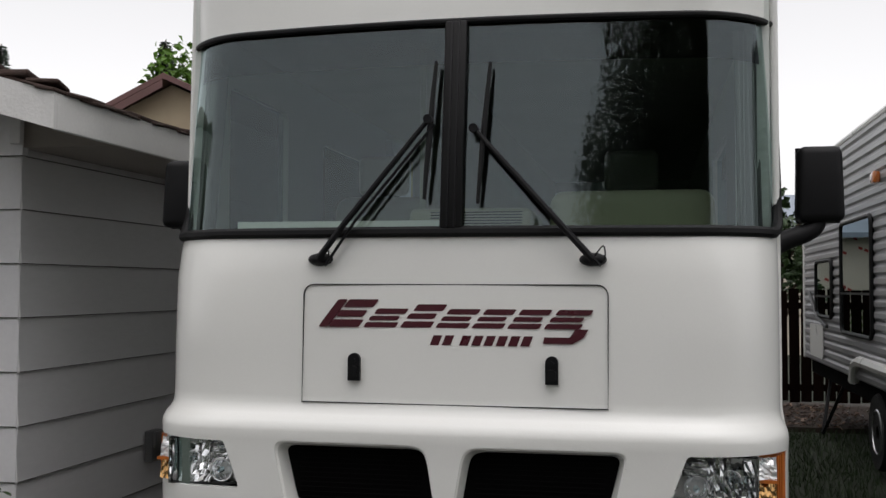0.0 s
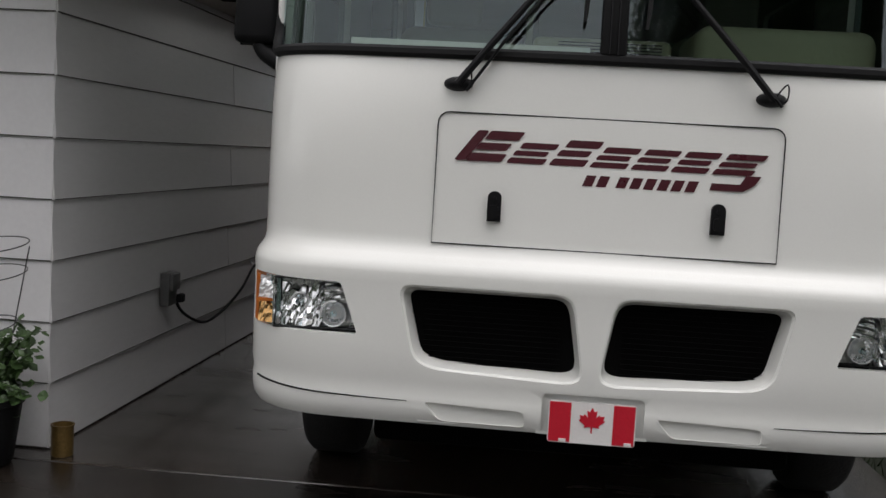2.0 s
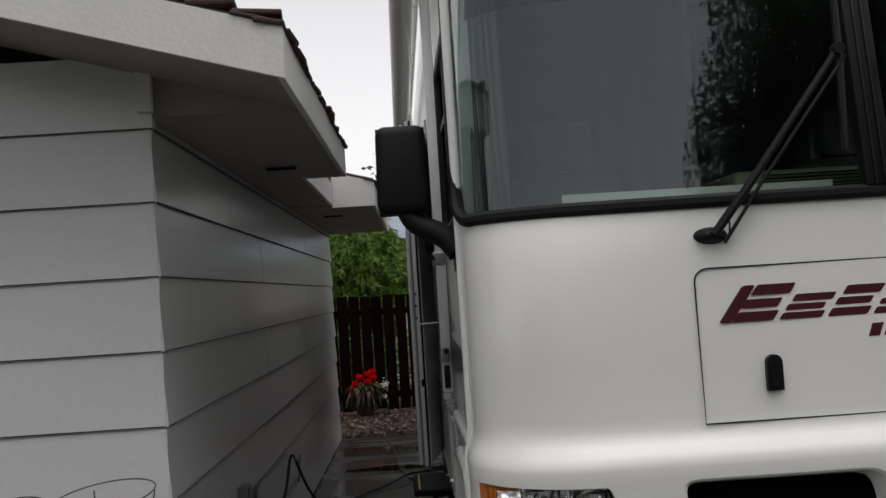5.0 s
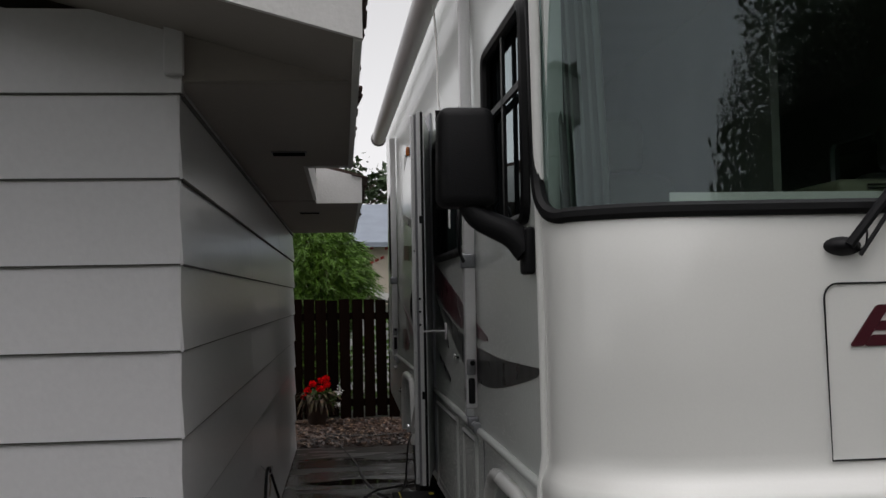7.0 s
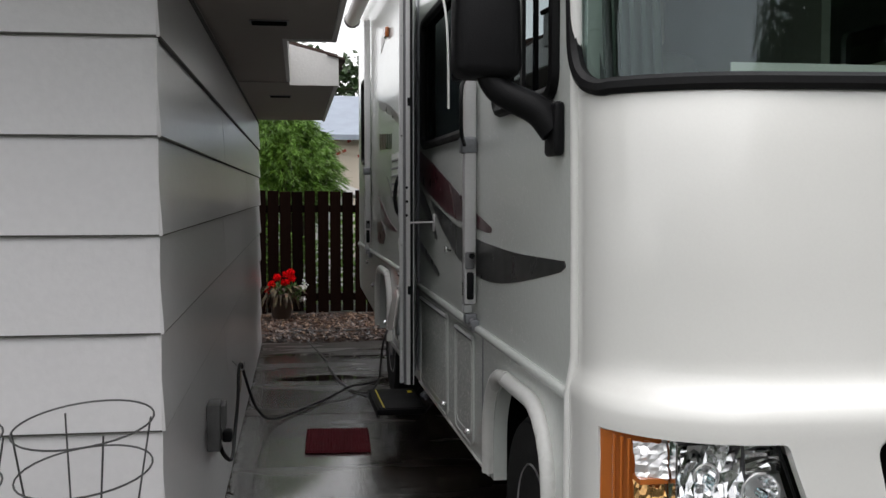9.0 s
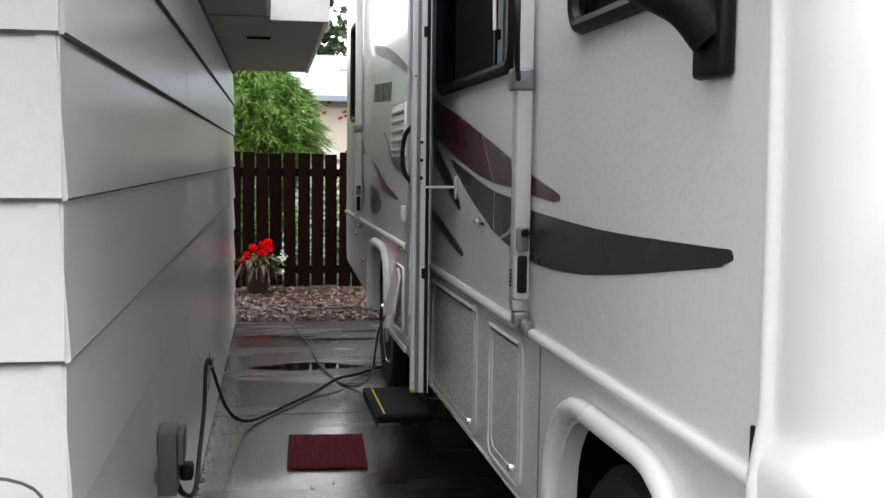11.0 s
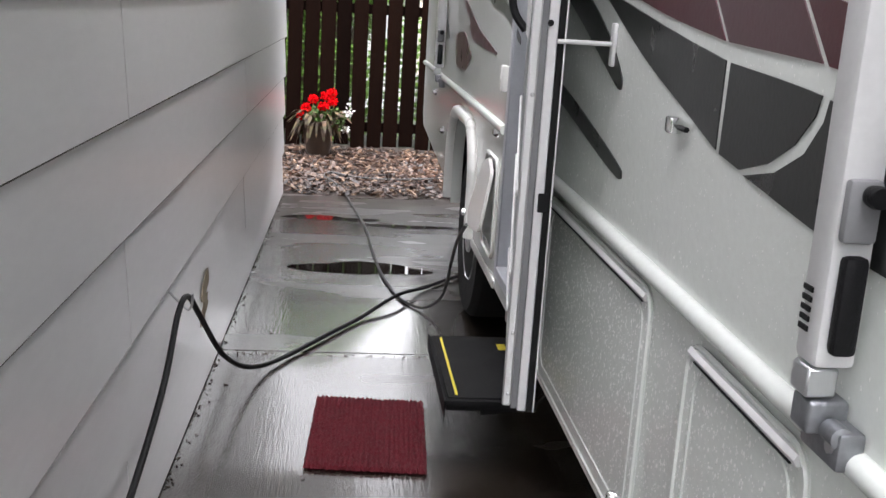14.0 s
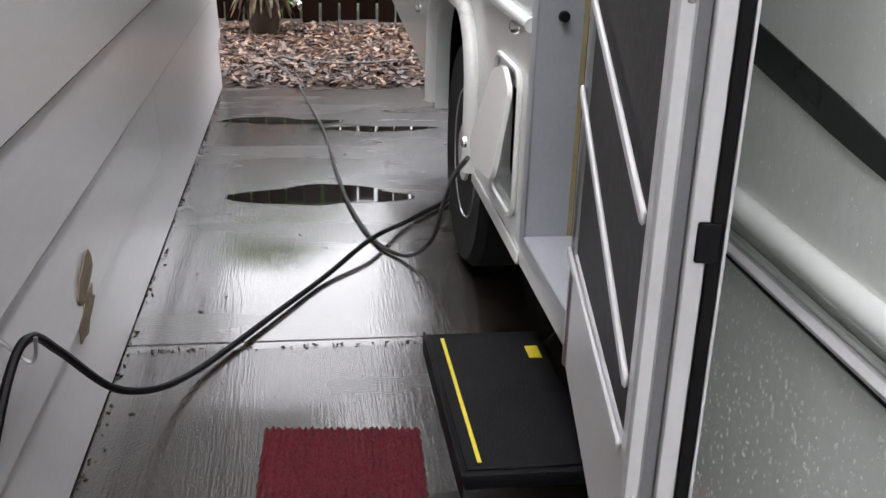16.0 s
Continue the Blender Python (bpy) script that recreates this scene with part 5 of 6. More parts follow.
awning_arm(1.865)
awning_arm(6.60)
part("awning_strap", tubem(smooth_line([(-0.11, 2.35, 3.0), (-0.10, 2.3, 2.75), (-0.12, 2.1, 2.45), (-0.10, 1.98, 2.2), (-0.10, 1.93, 1.85)], 5), 0.005, 6), trim_white, mh, "pale awning pull cord")
part("cable_loop", tubem(smooth_line([(-0.06, 1.80, 1.95), (-0.09, 1.70, 1.90), (-0.09, 1.70, 1.75), (-0.06, 1.80, 1.70)], 5), 0.008, 6), cord_black, mh)
part("gutter", tubem([(-0.045, 0.9, 3.16), (-0.045, 7.7, 3.16)], 0.02, 8), trim_white, mh)

# cab seen through the glass
dash = part("dashboard", boxm(0.06, 0.50, 1.30, 2.41, 1.25, 1.80, 0.06, 3), dash_mat, mh, "beige moulded dashboard")
part("instrument_hood", boxm(1.58, 0.46, 1.70, 2.26, 1.0, 1.965, 0.06, 5), dash_mat, dash)
part("centre_stack", boxm(0.96, 0.52, 1.70, 1.50, 1.0, 1.90, 0.03, 4), dash_mat, dash)
for kk in range(7):
    part("defrost_slot", boxm(1.06, 0.514, 1.806 + kk * 0.012, 1.46, 0.5195, 1.810 + kk * 0.012), dark_void, dash)
part("paper_strip", boxm(0.30, 0.20, 1.796, 1.17, 0.206, 1.826), flag_white, mh, "white sunshade edge on the dash")
part("cab_shelf", boxm(0.20, 0.14, 1.60, 2.27, 0.70, 1.795, 0.01, 2), dash_mat, mh)
for x in (0.55, 1.9):
    s = part("cab_seat", boxm(x - 0.27, 1.55, 1.0, x + 0.27, 1.75, 2.05, 0.08, 4), dim_cloth, mh)
    part("headrest", boxm(x - 0.14, 1.60, 2.06, x + 0.14, 1.70, 2.28, 0.04, 4), dim_cloth, s)
part("cab_ceiling", boxm(0.05, 0.5, 2.72, 2.42, 7.5, 2.78), dim_cloth, mh)
part("cab_floor", boxm(0.9, 0.45, 0.9, 2.42, 3.4, 0.95), dim_cloth, mh)

# ---- ground things in the passage ----
def puddle(cx, cy, rx, ry, seed, z=0.003):
    r = random.Random(seed)
    ph = [r.uniform(0, 6.28) for _ in range(5)]
    pts = []
    for k in range(60):
        a = 2 * math.pi * k / 60
        q = 1 + sum(0.22 / (i + 1) * math.sin((i + 2) * a + ph[i]) for i in range(5))
        s = abs(math.sin(a))
        pts.append((cx + rx * q * math.cos(a), cy + ry * q * math.sin(a) * (0.6 + 0.4 * s)))
    solo("puddle", prismm(pts, "z", 0.0006, min(z, 0.0018)), puddle_water, "thin dark rain puddle on the concrete", "puddle", "rain puddles")


puddle(-0.43, 6.20, 0.30, 0.16, 3)
puddle(-0.12, 7.28, 0.26, 0.06, 8)
puddle(-0.62, 7.45, 0.30, 0.07, 9)

# knitted mat, ribbed both ways
A, B, C, D = Vector((-0.612, 4.338)), Vector((-0.228, 4.308)), Vector((-0.258, 3.735)), Vector((-0.640, 3.768))
bm = bmesh.new()
NX, NY = 120, 84
grid = []
rng = random.Random(4)
for j in range(NY + 1):
    row = []
    for i in range(NX + 1):
        u, v = i / NX, j / NY
        wob = rng.uniform(-0.004, 0.004) if i in (0, NX) else rng.uniform(-0.002, 0.002)
        p = (D.lerp(C, u)).lerp(A.lerp(B, u), v)
        edge = min(u, 1 - u, v, 1 - v)
        h = 0.017 + 0.0042 * (math.sin(u * 2 * math.pi * 24 + 0.25 * math.sin(v * 31)) + 0.30 * math.sin(v * 2 * math.pi * 34 + 2.0 * math.sin(u * 75))) + rng.uniform(-0.0034, 0.0034)
        row.append(bm.verts.new((p.x + wob + rng.uniform(-0.0006, 0.0006), p.y + (rng.uniform(-0.0045, 0.0045) if j in (0, NY) else rng.uniform(-0.0015, 0.0015)), 0.006 if edge < 1e-6 else h)))
    grid.append(row)
for j in range(NY):
    for i in range(NX):
        bm.faces.new((grid[j][i], grid[j][i + 1], grid[j + 1][i + 1], grid[j + 1][i]))
solo("door_mat", bm, knit, "burgundy ribbed knitted door mat lying on wet concrete", "mat")

# fold-out step
step = thing("entry_step", "black fold-out entry step with a yellow edge stripe", "step", at=(-0.08, 4.05, 0.0))
part("tread", boxm(-0.214, 3.74, 0.215, 0.07, 4.36, 0.25, 0.008, 2), step_black, step)
part("tread_mat", boxm(-0.207, 3.755, 0.2505, 0.06, 4.345, 0.255, 0.002, 1), step_black, step)
part("edge_stripe", boxm(-0.182, 3.775, 0.2553, -0.174, 4.315, 0.2575), yellow, step)
part("warning_label", boxm(0.015, 4.20, 0.2553, 0.045, 4.26, 0.2575), yellow, step)
part("front_lip", boxm(-0.219, 3.735, 0.20, -0.2142, 4.365, 0.252), step_black, step)
for y in (3.78, 4.32):
    part("swing_arm", prismm([(0.06, 0.21), (-0.10, 0.19), (-0.10, 0.214), (0.06, 0.214), (0.30, 0.47), (0.34, 0.47)], "y", y - 0.006, y + 0.006), step_black, step)

# power cord, hose and outlet
cord = solo("power_cord", tubem(smooth_line([(-1.035, 2.16, 0.50), (-1.02, 2.30, 0.39), (-1.00, 2.62, 0.29), (-1.005, 3.05, 0.31), (-1.005, 3.45, 0.40), (-1.01, 3.72, 0.51), (-1.00, 3.84, 0.525), (-0.985, 3.97, 0.43), (-0.94, 4.20, 0.22), (-0.885, 4.42, 0.09), (-0.82, 4.60, 0.03), (-0.73, 4.77, 0.016), (-0.60, 5.0, 0.016), (-0.44, 5.28, 0.016), (-0.26, 5.56, 0.045), (-0.10, 5.82, 0.016), (0.15, 6.12, 0.016), (0.6, 6.5, 0.016)], 7), 0.0092, 8), cord_black, "thick black power cord looped over the wall and driveway", "cord")
solo("garden_hose", tubem(smooth_line([(0.35, 9.05, 0.03), (-0.14, 8.86, 0.03), (-0.45, 8.92, 0.03), (-0.62, 9.05, 0.035), (-0.68, 8.92, 0.03), (-0.60, 8.66, 0.03), (-0.52, 8.35, 0.012), (-0.44, 7.7, 0.009), (-0.38, 7.14, 0.009), (-0.35, 6.5, 0.009), (-0.31, 6.0, 0.009), (-0.24, 5.62, 0.009), (-0.14, 5.45, 0.02), (-0.06, 5.40, 0.10), (-0.055, 5.2, 0.30), (-0.06, 4.98, 0.46), (-0.05, 4.80, 0.57)], 7), 0.0075, 8), hose_grey, "thin grey cable trailing across the driveway", "cable")
outlet = thing("outdoor_outlet", "grey weatherproof outlet box with a plugged-in cord", "outlet", at=(-1.06, 2.1, 0.55))
ox = wall_x(2.1) + 0.018
part("box", boxm(ox, 2.02, 0.47, ox + 0.055, 2.16, 0.66, 0.008, 2), outlet_grey, outlet)
part("cover", boxm(ox + 0.0555, 2.03, 0.56, ox + 0.075, 2.15, 0.655, 0.006, 2), outlet_grey, outlet)
part("plug", boxm(ox + 0.0555, 2.13, 0.48, ox + 0.095, 2.19, 0.53, 0.01, 2), black_plastic, cord)
hook = solo("cord_hook", tubem(smooth_line([(wall_x(3.8) + 0.01, 3.80, 0.55), (-1.0, 3.80, 0.50), (-0.985, 3.80, 0.505), (-0.98, 3.80, 0.545)], 4), 0.004, 6), steel, "small steel hook on the siding holding the cord", "hook")

# tomato cages in black pots by the front wall
def cage_pot(cx, cy, top, r, seed):
    pot = thing("potted_plant", "leafy green plant in a black plastic pot", "plant pot", "potted plants", at=(cx, cy, 0))
    bm = bmesh.new()
    lathe(bm, [(0.11, 0.0), (0.12, 0.01), (0.155, 0.26), (0.165, 0.265), (0.165, 0.29), (0.15, 0.29), (0.145, 0.24), (0.02, 0.24)], (cx, cy, 0.002), "z", 24)
    part("pot", bm, black_plastic, pot)
    part("soil", lathem([(0.146, 0.236), (0.146, 0.25), (0.02, 0.262)], (cx, cy, 0.002), "z", 20), soil, pot)
    rr = random.Random(seed)
    bm, st = bmesh.new(), bmesh.new()
    for s in range(26):
        a, l = rr.uniform(0, 6.28), rr.uniform(0.06, 0.25)
        tip = Vector((cx + l * math.cos(a), cy + min(0.12, l * math.sin(a)), rr.uniform(0.32, 0.60)))
        base = Vector((cx + 0.03 * math.cos(a), cy + 0.03 * math.sin(a), 0.25))
        mid = base.lerp(tip, 0.5) + Vector((0, 0, 0.05))
        tube(st, smooth_line([base, mid, tip], 4), 0.004, 5)
        for k in range(17):
            p = base.lerp(tip, rr.uniform(0.3, 1.05)) + Vector((rr.gauss(0, 0.028), rr.gauss(0, 0.028), rr.gauss(0, 0.025)))
            round_leaf(bm, p, rr.uniform(0.016, 0.029), rr)
    part("stem_work", st, leaf_pot, pot)
    part("foliage", bm, leaf_pot, pot, "", False)
    cage = thing("tomato_cage", "bare galvanised wire tomato cage standing in a pot", "plant cage", "tomato cages", at=(cx, cy, 0.25))
    for z, q in ((top, 1.0), (top - 0.12, 0.97), (top - 0.34, 0.75)):
        pts = [(cx + r * q * math.cos(t), cy + r * q * math.sin(t) * 0.9, z + 0.03 * math.sin(t + 0.5)) for t in np.linspace(0, 2 * math.pi, 33)[:-1]]
        part("ring", tubem(pts, 0.0027, 6, True), wire_dark, cage)
    for k in range(4):
        t = seed + k * math.pi / 2
        part("stake", tubem([(cx + r * math.cos(t), cy + r * 0.9 * math.sin(t), top), (cx + r * 0.35 * math.cos(t), cy + r * 0.35 * math.sin(t), 0.255)], 0.0027, 6), wire_dark, cage)


def round_leaf(bm, p, s, r):
    """A lobed round leaf, cupped a little."""
    n = Vector((r.gauss(0, 0.6), r.gauss(0, 0.6) - 0.3, 1)).normalized()
    u = n.orthogonal().normalized()
    v = n.cross(u)
    c = bm.verts.new(p - n * s * 0.25)
    ring = [bm.verts.new(p + (u * math.cos(k * 0.7854) + v * math.sin(k * 0.7854)) * s * (1.0 if k % 2 else 0.82) + n * s * r.uniform(-0.1, 0.15)) for k in range(8)]
    for k in range(8):
        bm.faces.new((c, ring[k], ring[(k + 1) % 8]))


def leaf_at(bm, p, s, r, flat=0.5):
    """One pointed leaf of two bent halves."""
    d = Vector((r.gauss(0, 1), r.gauss(0, 1), r.gauss(0, flat))).normalized()
    n = d.cross(Vector((r.gauss(0, 1), r.gauss(0, 1), r.gauss(0, 1)))).normalized()
    up = d.cross(n) * s * 0.12
    a, b = bm.verts.new(p), bm.verts.new(p + d * s)
    c, e = bm.verts.new(p + d * s * 0.5 + n * s * 0.32 + up), bm.verts.new(p + d * s * 0.5 - n * s * 0.32 + up)
    bm.faces.new((a, c, b))
    bm.faces.new((a, b, e))


cage_pot(-1.265, 0.52, 0.932, 0.172, 2)
cage_pot(-1.61, 0.50, 0.90, 0.155, 5)
can = solo("brass_can", lathem([(0.045, 0.0), (0.048, 0.005), (0.048, 0.13), (0.051, 0.135), (0.051, 0.14), (0.044, 0.14), (0.043, 0.02), (0.01, 0.02)], (-1.0, 0.70, 0.001), "z", 20), brass_can, "tarnished brass can standing at the house corner", "can")
for y0, z0, h in ((4.45, 0.385, 0.045), (4.43, 0.305, 0.05)):
    pts = []
    r = random.Random(int(y0 * 100))
    for k in range(14):
        t = 2 * math.pi * k / 14
        q = r.uniform(0.7, 1.2)
        pts.append((y0 + 0.085 * q * math.cos(t) + 0.03 * math.sin(t), z0 + h * q * math.sin(t)))
    part("paint_stain", sheared(prismm(pts, "x", HX + 0.0185, HX + 0.0215)), stain_brown, wall_side)

# ---- end of the passage: fence, bark, flower tub ----
FY = 10.62
fence = tagged(thing("fence", "dark brown stained vertical board fence", "fence", at=(0, FY, 0)), kind="structure")
board_me = {}
rng = random.Random(11)
for v in range(4):
    bm = bmesh.new()
    w = 0.067
    box(bm, -w, -0.009, 0.02 + 0.01 * v, w, 0.009, 1.545 - 0.006 * v, 0.003, 1)
    me = mesh_of("fence_board", bm, fence_wood)
    board_me[v] = me
k = 0
while k < 68:
    ob = new("fence_board", board_me[k % 4])
    ob.parent = fence
    ob.location = (-1.62 + k * 0.153 + rng.uniform(-0.004, 0.004), -0.02, rng.uniform(-0.006, 0.006))
    ob.rotation_euler = (0, radians(rng.uniform(-0.3, 0.3)), 0)
    k += 1
for z in (0.22, 1.32):
    part("fence_rail", boxm(-1.7, FY + 0.001, z - 0.045, 8.9, FY + 0.04, z + 0.045, 0.004, 1), fence_wood, fence)
for x in (-1.65, 0.75, 3.15, 5.55, 7.95):
    part("fence_post", boxm(x - 0.045, FY + 0.041, -0.1, x + 0.045, FY + 0.13, 1.56, 0.005, 1), fence_wood, fence)
bed = solo("bark_bed", boxm(-1.4, 8.26, -0.2, 8.9, FY + 0.3, -0.005), soil, "dark mulch bed in front of the fence", "mulch", kind="structure")


def chip(bm, p, s, r):
    d = r.uniform(0, math.pi)
    m = Matrix.Translation(p) @ Euler((r.gauss(0, 0.35), r.gauss(0, 0.35), d)).to_matrix().to_4x4()
    l, w, h = s * r.uniform(0.7, 1.3), s * r.uniform(0.3, 0.6), s * 0.12
    base = [(-l, -w * 0.6), (-l * 0.3, -w), (l, -w * 0.5), (l * 0.8, w * 0.7), (-l * 0.6, w)]
    lo, hi = [bm.verts.new(m @ Vector((a, b, -h))) for a, b in base], [bm.verts.new(m @ Vector((a * 0.9, b * 0.9, h))) for a, b in base]
    bm.faces.new(hi)
    for i in range(5):
        bm.faces.new((lo[i], lo[(i + 1) % 5], hi[(i + 1) % 5], hi[i]))


def island_material(name, colours, rough):
    m = material(name, colours[0], rough, vary=0.12, scale=30, fine=180, bump=0.4)
    N, L = m.node_tree.nodes, m.node_tree.links
    geo, cr = N.new("ShaderNodeNewGeometry"), N.new("ShaderNodeValToRGB")
    for i, c in enumerate(colours):
        e = cr.color_ramp.elements[i] if i < 2 else cr.color_ramp.elements.new(0.5)
        e.color = (*c, 1)
    for i, e in enumerate(cr.color_ramp.elements):
        e.position = i / (len(colours) - 1)
    L.new(geo.outputs["Random Per Island"], cr.inputs[0])
    for l in list(L):
        if l.to_node.type == "MIX" and l.to_socket.name == "A" and l.from_node.type == "MIX" and l.to_node.inputs["Factor"].default_value < 1:
            L.new(cr.outputs[0], l.to_socket)
            break
    return m


chips_mat = island_material("mixed_bark_chips", [(0.085, 0.038, 0.020), (0.014, 0.007, 0.005), (0.045, 0.020, 0.012), (0.24, 0.155, 0.10), (0.022, 0.010, 0.007), (0.09, 0.045, 0.026), (0.012, 0.006, 0.004)], 0.34)
rng = random.Random(21)
bm = bmesh.new()
for k in range(5200):
    x = rng.uniform(-1.1, 1.3) if k < 4000 else rng.uniform(1.0, 4.5)
    chip(bm, (x, rng.uniform(8.25, 10.55), rng.uniform(0.0, 0.03)), rng.uniform(0.018, 0.042), rng)
solo("bark_chips", bm, chips_mat, "wet reddish-brown bark chip mulch along the fence", "mulch", kind="stuff", smooth=False)

FX, FYY = -0.76, 10.12
tub = thing("flower_pot", "red geraniums with withered brown leaves in a brown clay pot", "flower pot", at=(FX, FYY, 0.0))
bm = bmesh.new()
lathe(bm, [(0.10, 0.0), (0.105, 0.01), (0.150, 0.27), (0.165, 0.275), (0.165, 0.305), (0.148, 0.305), (0.143, 0.26), (0.02, 0.26)], (FX, FYY, 0.02), "z", 24)
part("pot", bm, material("brown_clay", (0.055, 0.028, 0.015), 0.7, vary=0.3, scale=12, bump=0.3), tub)
rng = random.Random(8)
bm = bmesh.new()
for k in range(330):
    a, l = rng.uniform(0, 6.28), rng.random() ** 0.6 * 0.20
    leaf_at(bm, Vector((FX + 0.05 + l * math.cos(a), FYY + l * 0.8 * math.sin(a), rng.uniform(0.30, 0.44) - 0.6 * max(0, l - 0.12))), rng.uniform(0.03, 0.06), rng)
part("foliage", bm, island_material("geranium_leaf", [(0.035, 0.085, 0.014), (0.10, 0.17, 0.03), (0.06, 0.12, 0.02)], 0.55), tub, "", False)
bm = bmesh.new()
for k in range(90):
    a = rng.uniform(0, 6.28)
    root = Vector((FX + 0.12 * math.cos(a), FYY + 0.12 * math.sin(a), 0.30))
    tip = root + Vector((math.cos(a) * rng.uniform(0.06, 0.20), math.sin(a) * rng.uniform(0.04, 0.14), rng.uniform(-0.20, 0.10)))
    mid = root.lerp(tip, 0.5) + Vector((0, 0, 0.07))
    line = smooth_line([root, mid, tip], 4)
    w = Vector((-math.sin(a), math.cos(a), rng.uniform(-0.5, 0.5))).normalized() * rng.uniform(0.012, 0.030)
    for q in range(len(line) - 1):
        f0, f1 = math.sin(math.pi * (q + 0.3) / len(line)), math.sin(math.pi * (q + 1.3) / len(line))
        bm.faces.new([bm.verts.new(line[q] - w * f0), bm.verts.new(line[q] + w * f0), bm.verts.new(line[q + 1] + w * f1), bm.verts.new(line[q + 1] - w * f1)])
part("withered_leaves", bm, island_material("withered_leaf", [(0.07, 0.032, 0.014), (0.12, 0.065, 0.03), (0.03, 0.018, 0.009), (0.06, 0.055, 0.018)], 0.7), tub, "drooping withered brown leaves", False)
for dx, dy, z in ((-0.11, -0.10, 0.44), (-0.05, -0.12, 0.52), (0.04, -0.10, 0.46), (0.06, -0.04, 0.55), (0.12, -0.06, 0.50), (-0.15, -0.04, 0.36), (0.11, -0.01, 0.57)):
    bm = bmesh.new()
    for q in range(130):
        d = Vector((rng.gauss(0, 1), rng.gauss(0, 1), rng.gauss(0, 0.7))).normalized()
        leaf_at(bm, Vector((FX + dx, FYY + dy, z)) + d * 0.036, 0.024, rng)
    part("bloom", bm, petal, tub, "", False)
    part("bloom_stalk", tubem([(FX + dx * 0.3, FYY + dy * 0.3, 0.29), (FX + dx, FYY + dy, z - 0.02)], 0.003, 5), leaf_pot, tub)
for cx, cz in ((0.27, 0.42), (0.24, 0.26)):
    bm = bmesh.new()
    for k in range(34):
        leaf_at(bm, Vector((FX + cx + rng.gauss(0, 0.02), FYY - 0.06 + rng.gauss(0, 0.02), cz + rng.gauss(0, 0.018))), 0.028, rng)
    part("pale_bloom", bm, flag_white, tub, "", False)
    part("bloom_stalk", tubem([(FX + cx * 0.4, FYY, 0.28), (FX + cx, FYY - 0.06, cz)], 0.003, 5), leaf_pot, tub)


# ---- trees and bushes ----
def limbs(bm, base, top, r, rr, n=7, spread=1.2):
    tube(bm, smooth_line([base, base.lerp(top, 0.4) + Vector((rr.uniform(-.1, .1), rr.uniform(-.1, .1), 0)), top], 4), [r * (1 - 0.8 * k / 8) for k in range(9)], 8)
    ends = []
    for k in range(n):
        s = base.lerp(top, rr.uniform(0.35, 0.95))
        a = 6.283 * k / n + rr.uniform(-0.4, 0.4)
        e = s + Vector((math.cos(a) * spread * rr.uniform(0.6, 1.1), math.sin(a) * spread * rr.uniform(0.6, 1.1), rr.uniform(0.2, 0.9) * spread))
        tube(bm, smooth_line([s, s.lerp(e, 0.5) + Vector((0, 0, 0.15 * spread)), e], 3), [r * 0.4 * (1 - 0.8 * q / 6) for q in range(7)], 6)
        ends.append(e)
    return ends


def tree(x, y, h, spread, m, label, leaves, size, seed, trunk=0.35):
    rr = random.Random(seed)
    t = thing("tree", label, "tree", at=(x, y, 0))
    bm = bmesh.new()
    base, top = Vector((x, y, -0.06)), Vector((x + rr.uniform(-.3, .3), y, h * 0.82))
    ends = limbs(bm, base, top, trunk * 0.6, rr, 11, spread)
    part("trunk", bm, wood_bark, t)
    bm = bmesh.new()
    hubs = [(top, 0.8)] + [(e, 0.62) for e in ends]
    for k in range(14):
        a, q = rr.uniform(0, 6.28), rr.uniform(0.3, 1.0)
        hubs.append((Vector((x + spread * q * math.cos(a), y + spread * q * math.sin(a), h * rr.uniform(0.42, 0.95))), rr.uniform(0.35, 0.6)))
    for k in range(leaves):
        c, q = rr.choice(hubs)
        d = Vector((rr.gauss(0, 1), rr.gauss(0, 1), rr.gauss(0, 0.8))).normalized() * spread * q * rr.random() ** 0.4
        leaf_at(bm, c + d, size * rr.uniform(0.6, 1.4), rr)
    part("crown", bm, m, t, "", False)
    return t


def spruce(x, y, h, seed):
    rr = random.Random(seed)
    t = thing("spruce_tree", "tall dark green spruce behind the roofs", "tree", "far trees", at=(x, y, 0))
    part("trunk", tubem([(x, y, -0.06), (x, y, h)], [0.2, 0.02], 8), wood_bark, t)
    bm = bmesh.new()
    for k in range(1500):
        z = rr.uniform(0.12, 0.99) ** 0.6 * h
        l = (1 - z / h) * h * 0.22 * rr.uniform(0.5, 1.1) + 0.22
        a = rr.uniform(0, 6.28)
        d, s = Vector((math.cos(a), math.sin(a), -0.25)), Vector((-math.sin(a), math.cos(a), 0))
        p = Vector((x, y, z))
        v = [bm.verts.new(p), bm.verts.new(p + d * l * 0.6 + s * 0.14 * l), bm.verts.new(p + d * l), bm.verts.new(p + d * l * 0.6 - s * 0.14 * l + Vector((0, 0, -0.05)))]
        bm.faces.new(v)
    part("crown", bm, needle, t, "", False)


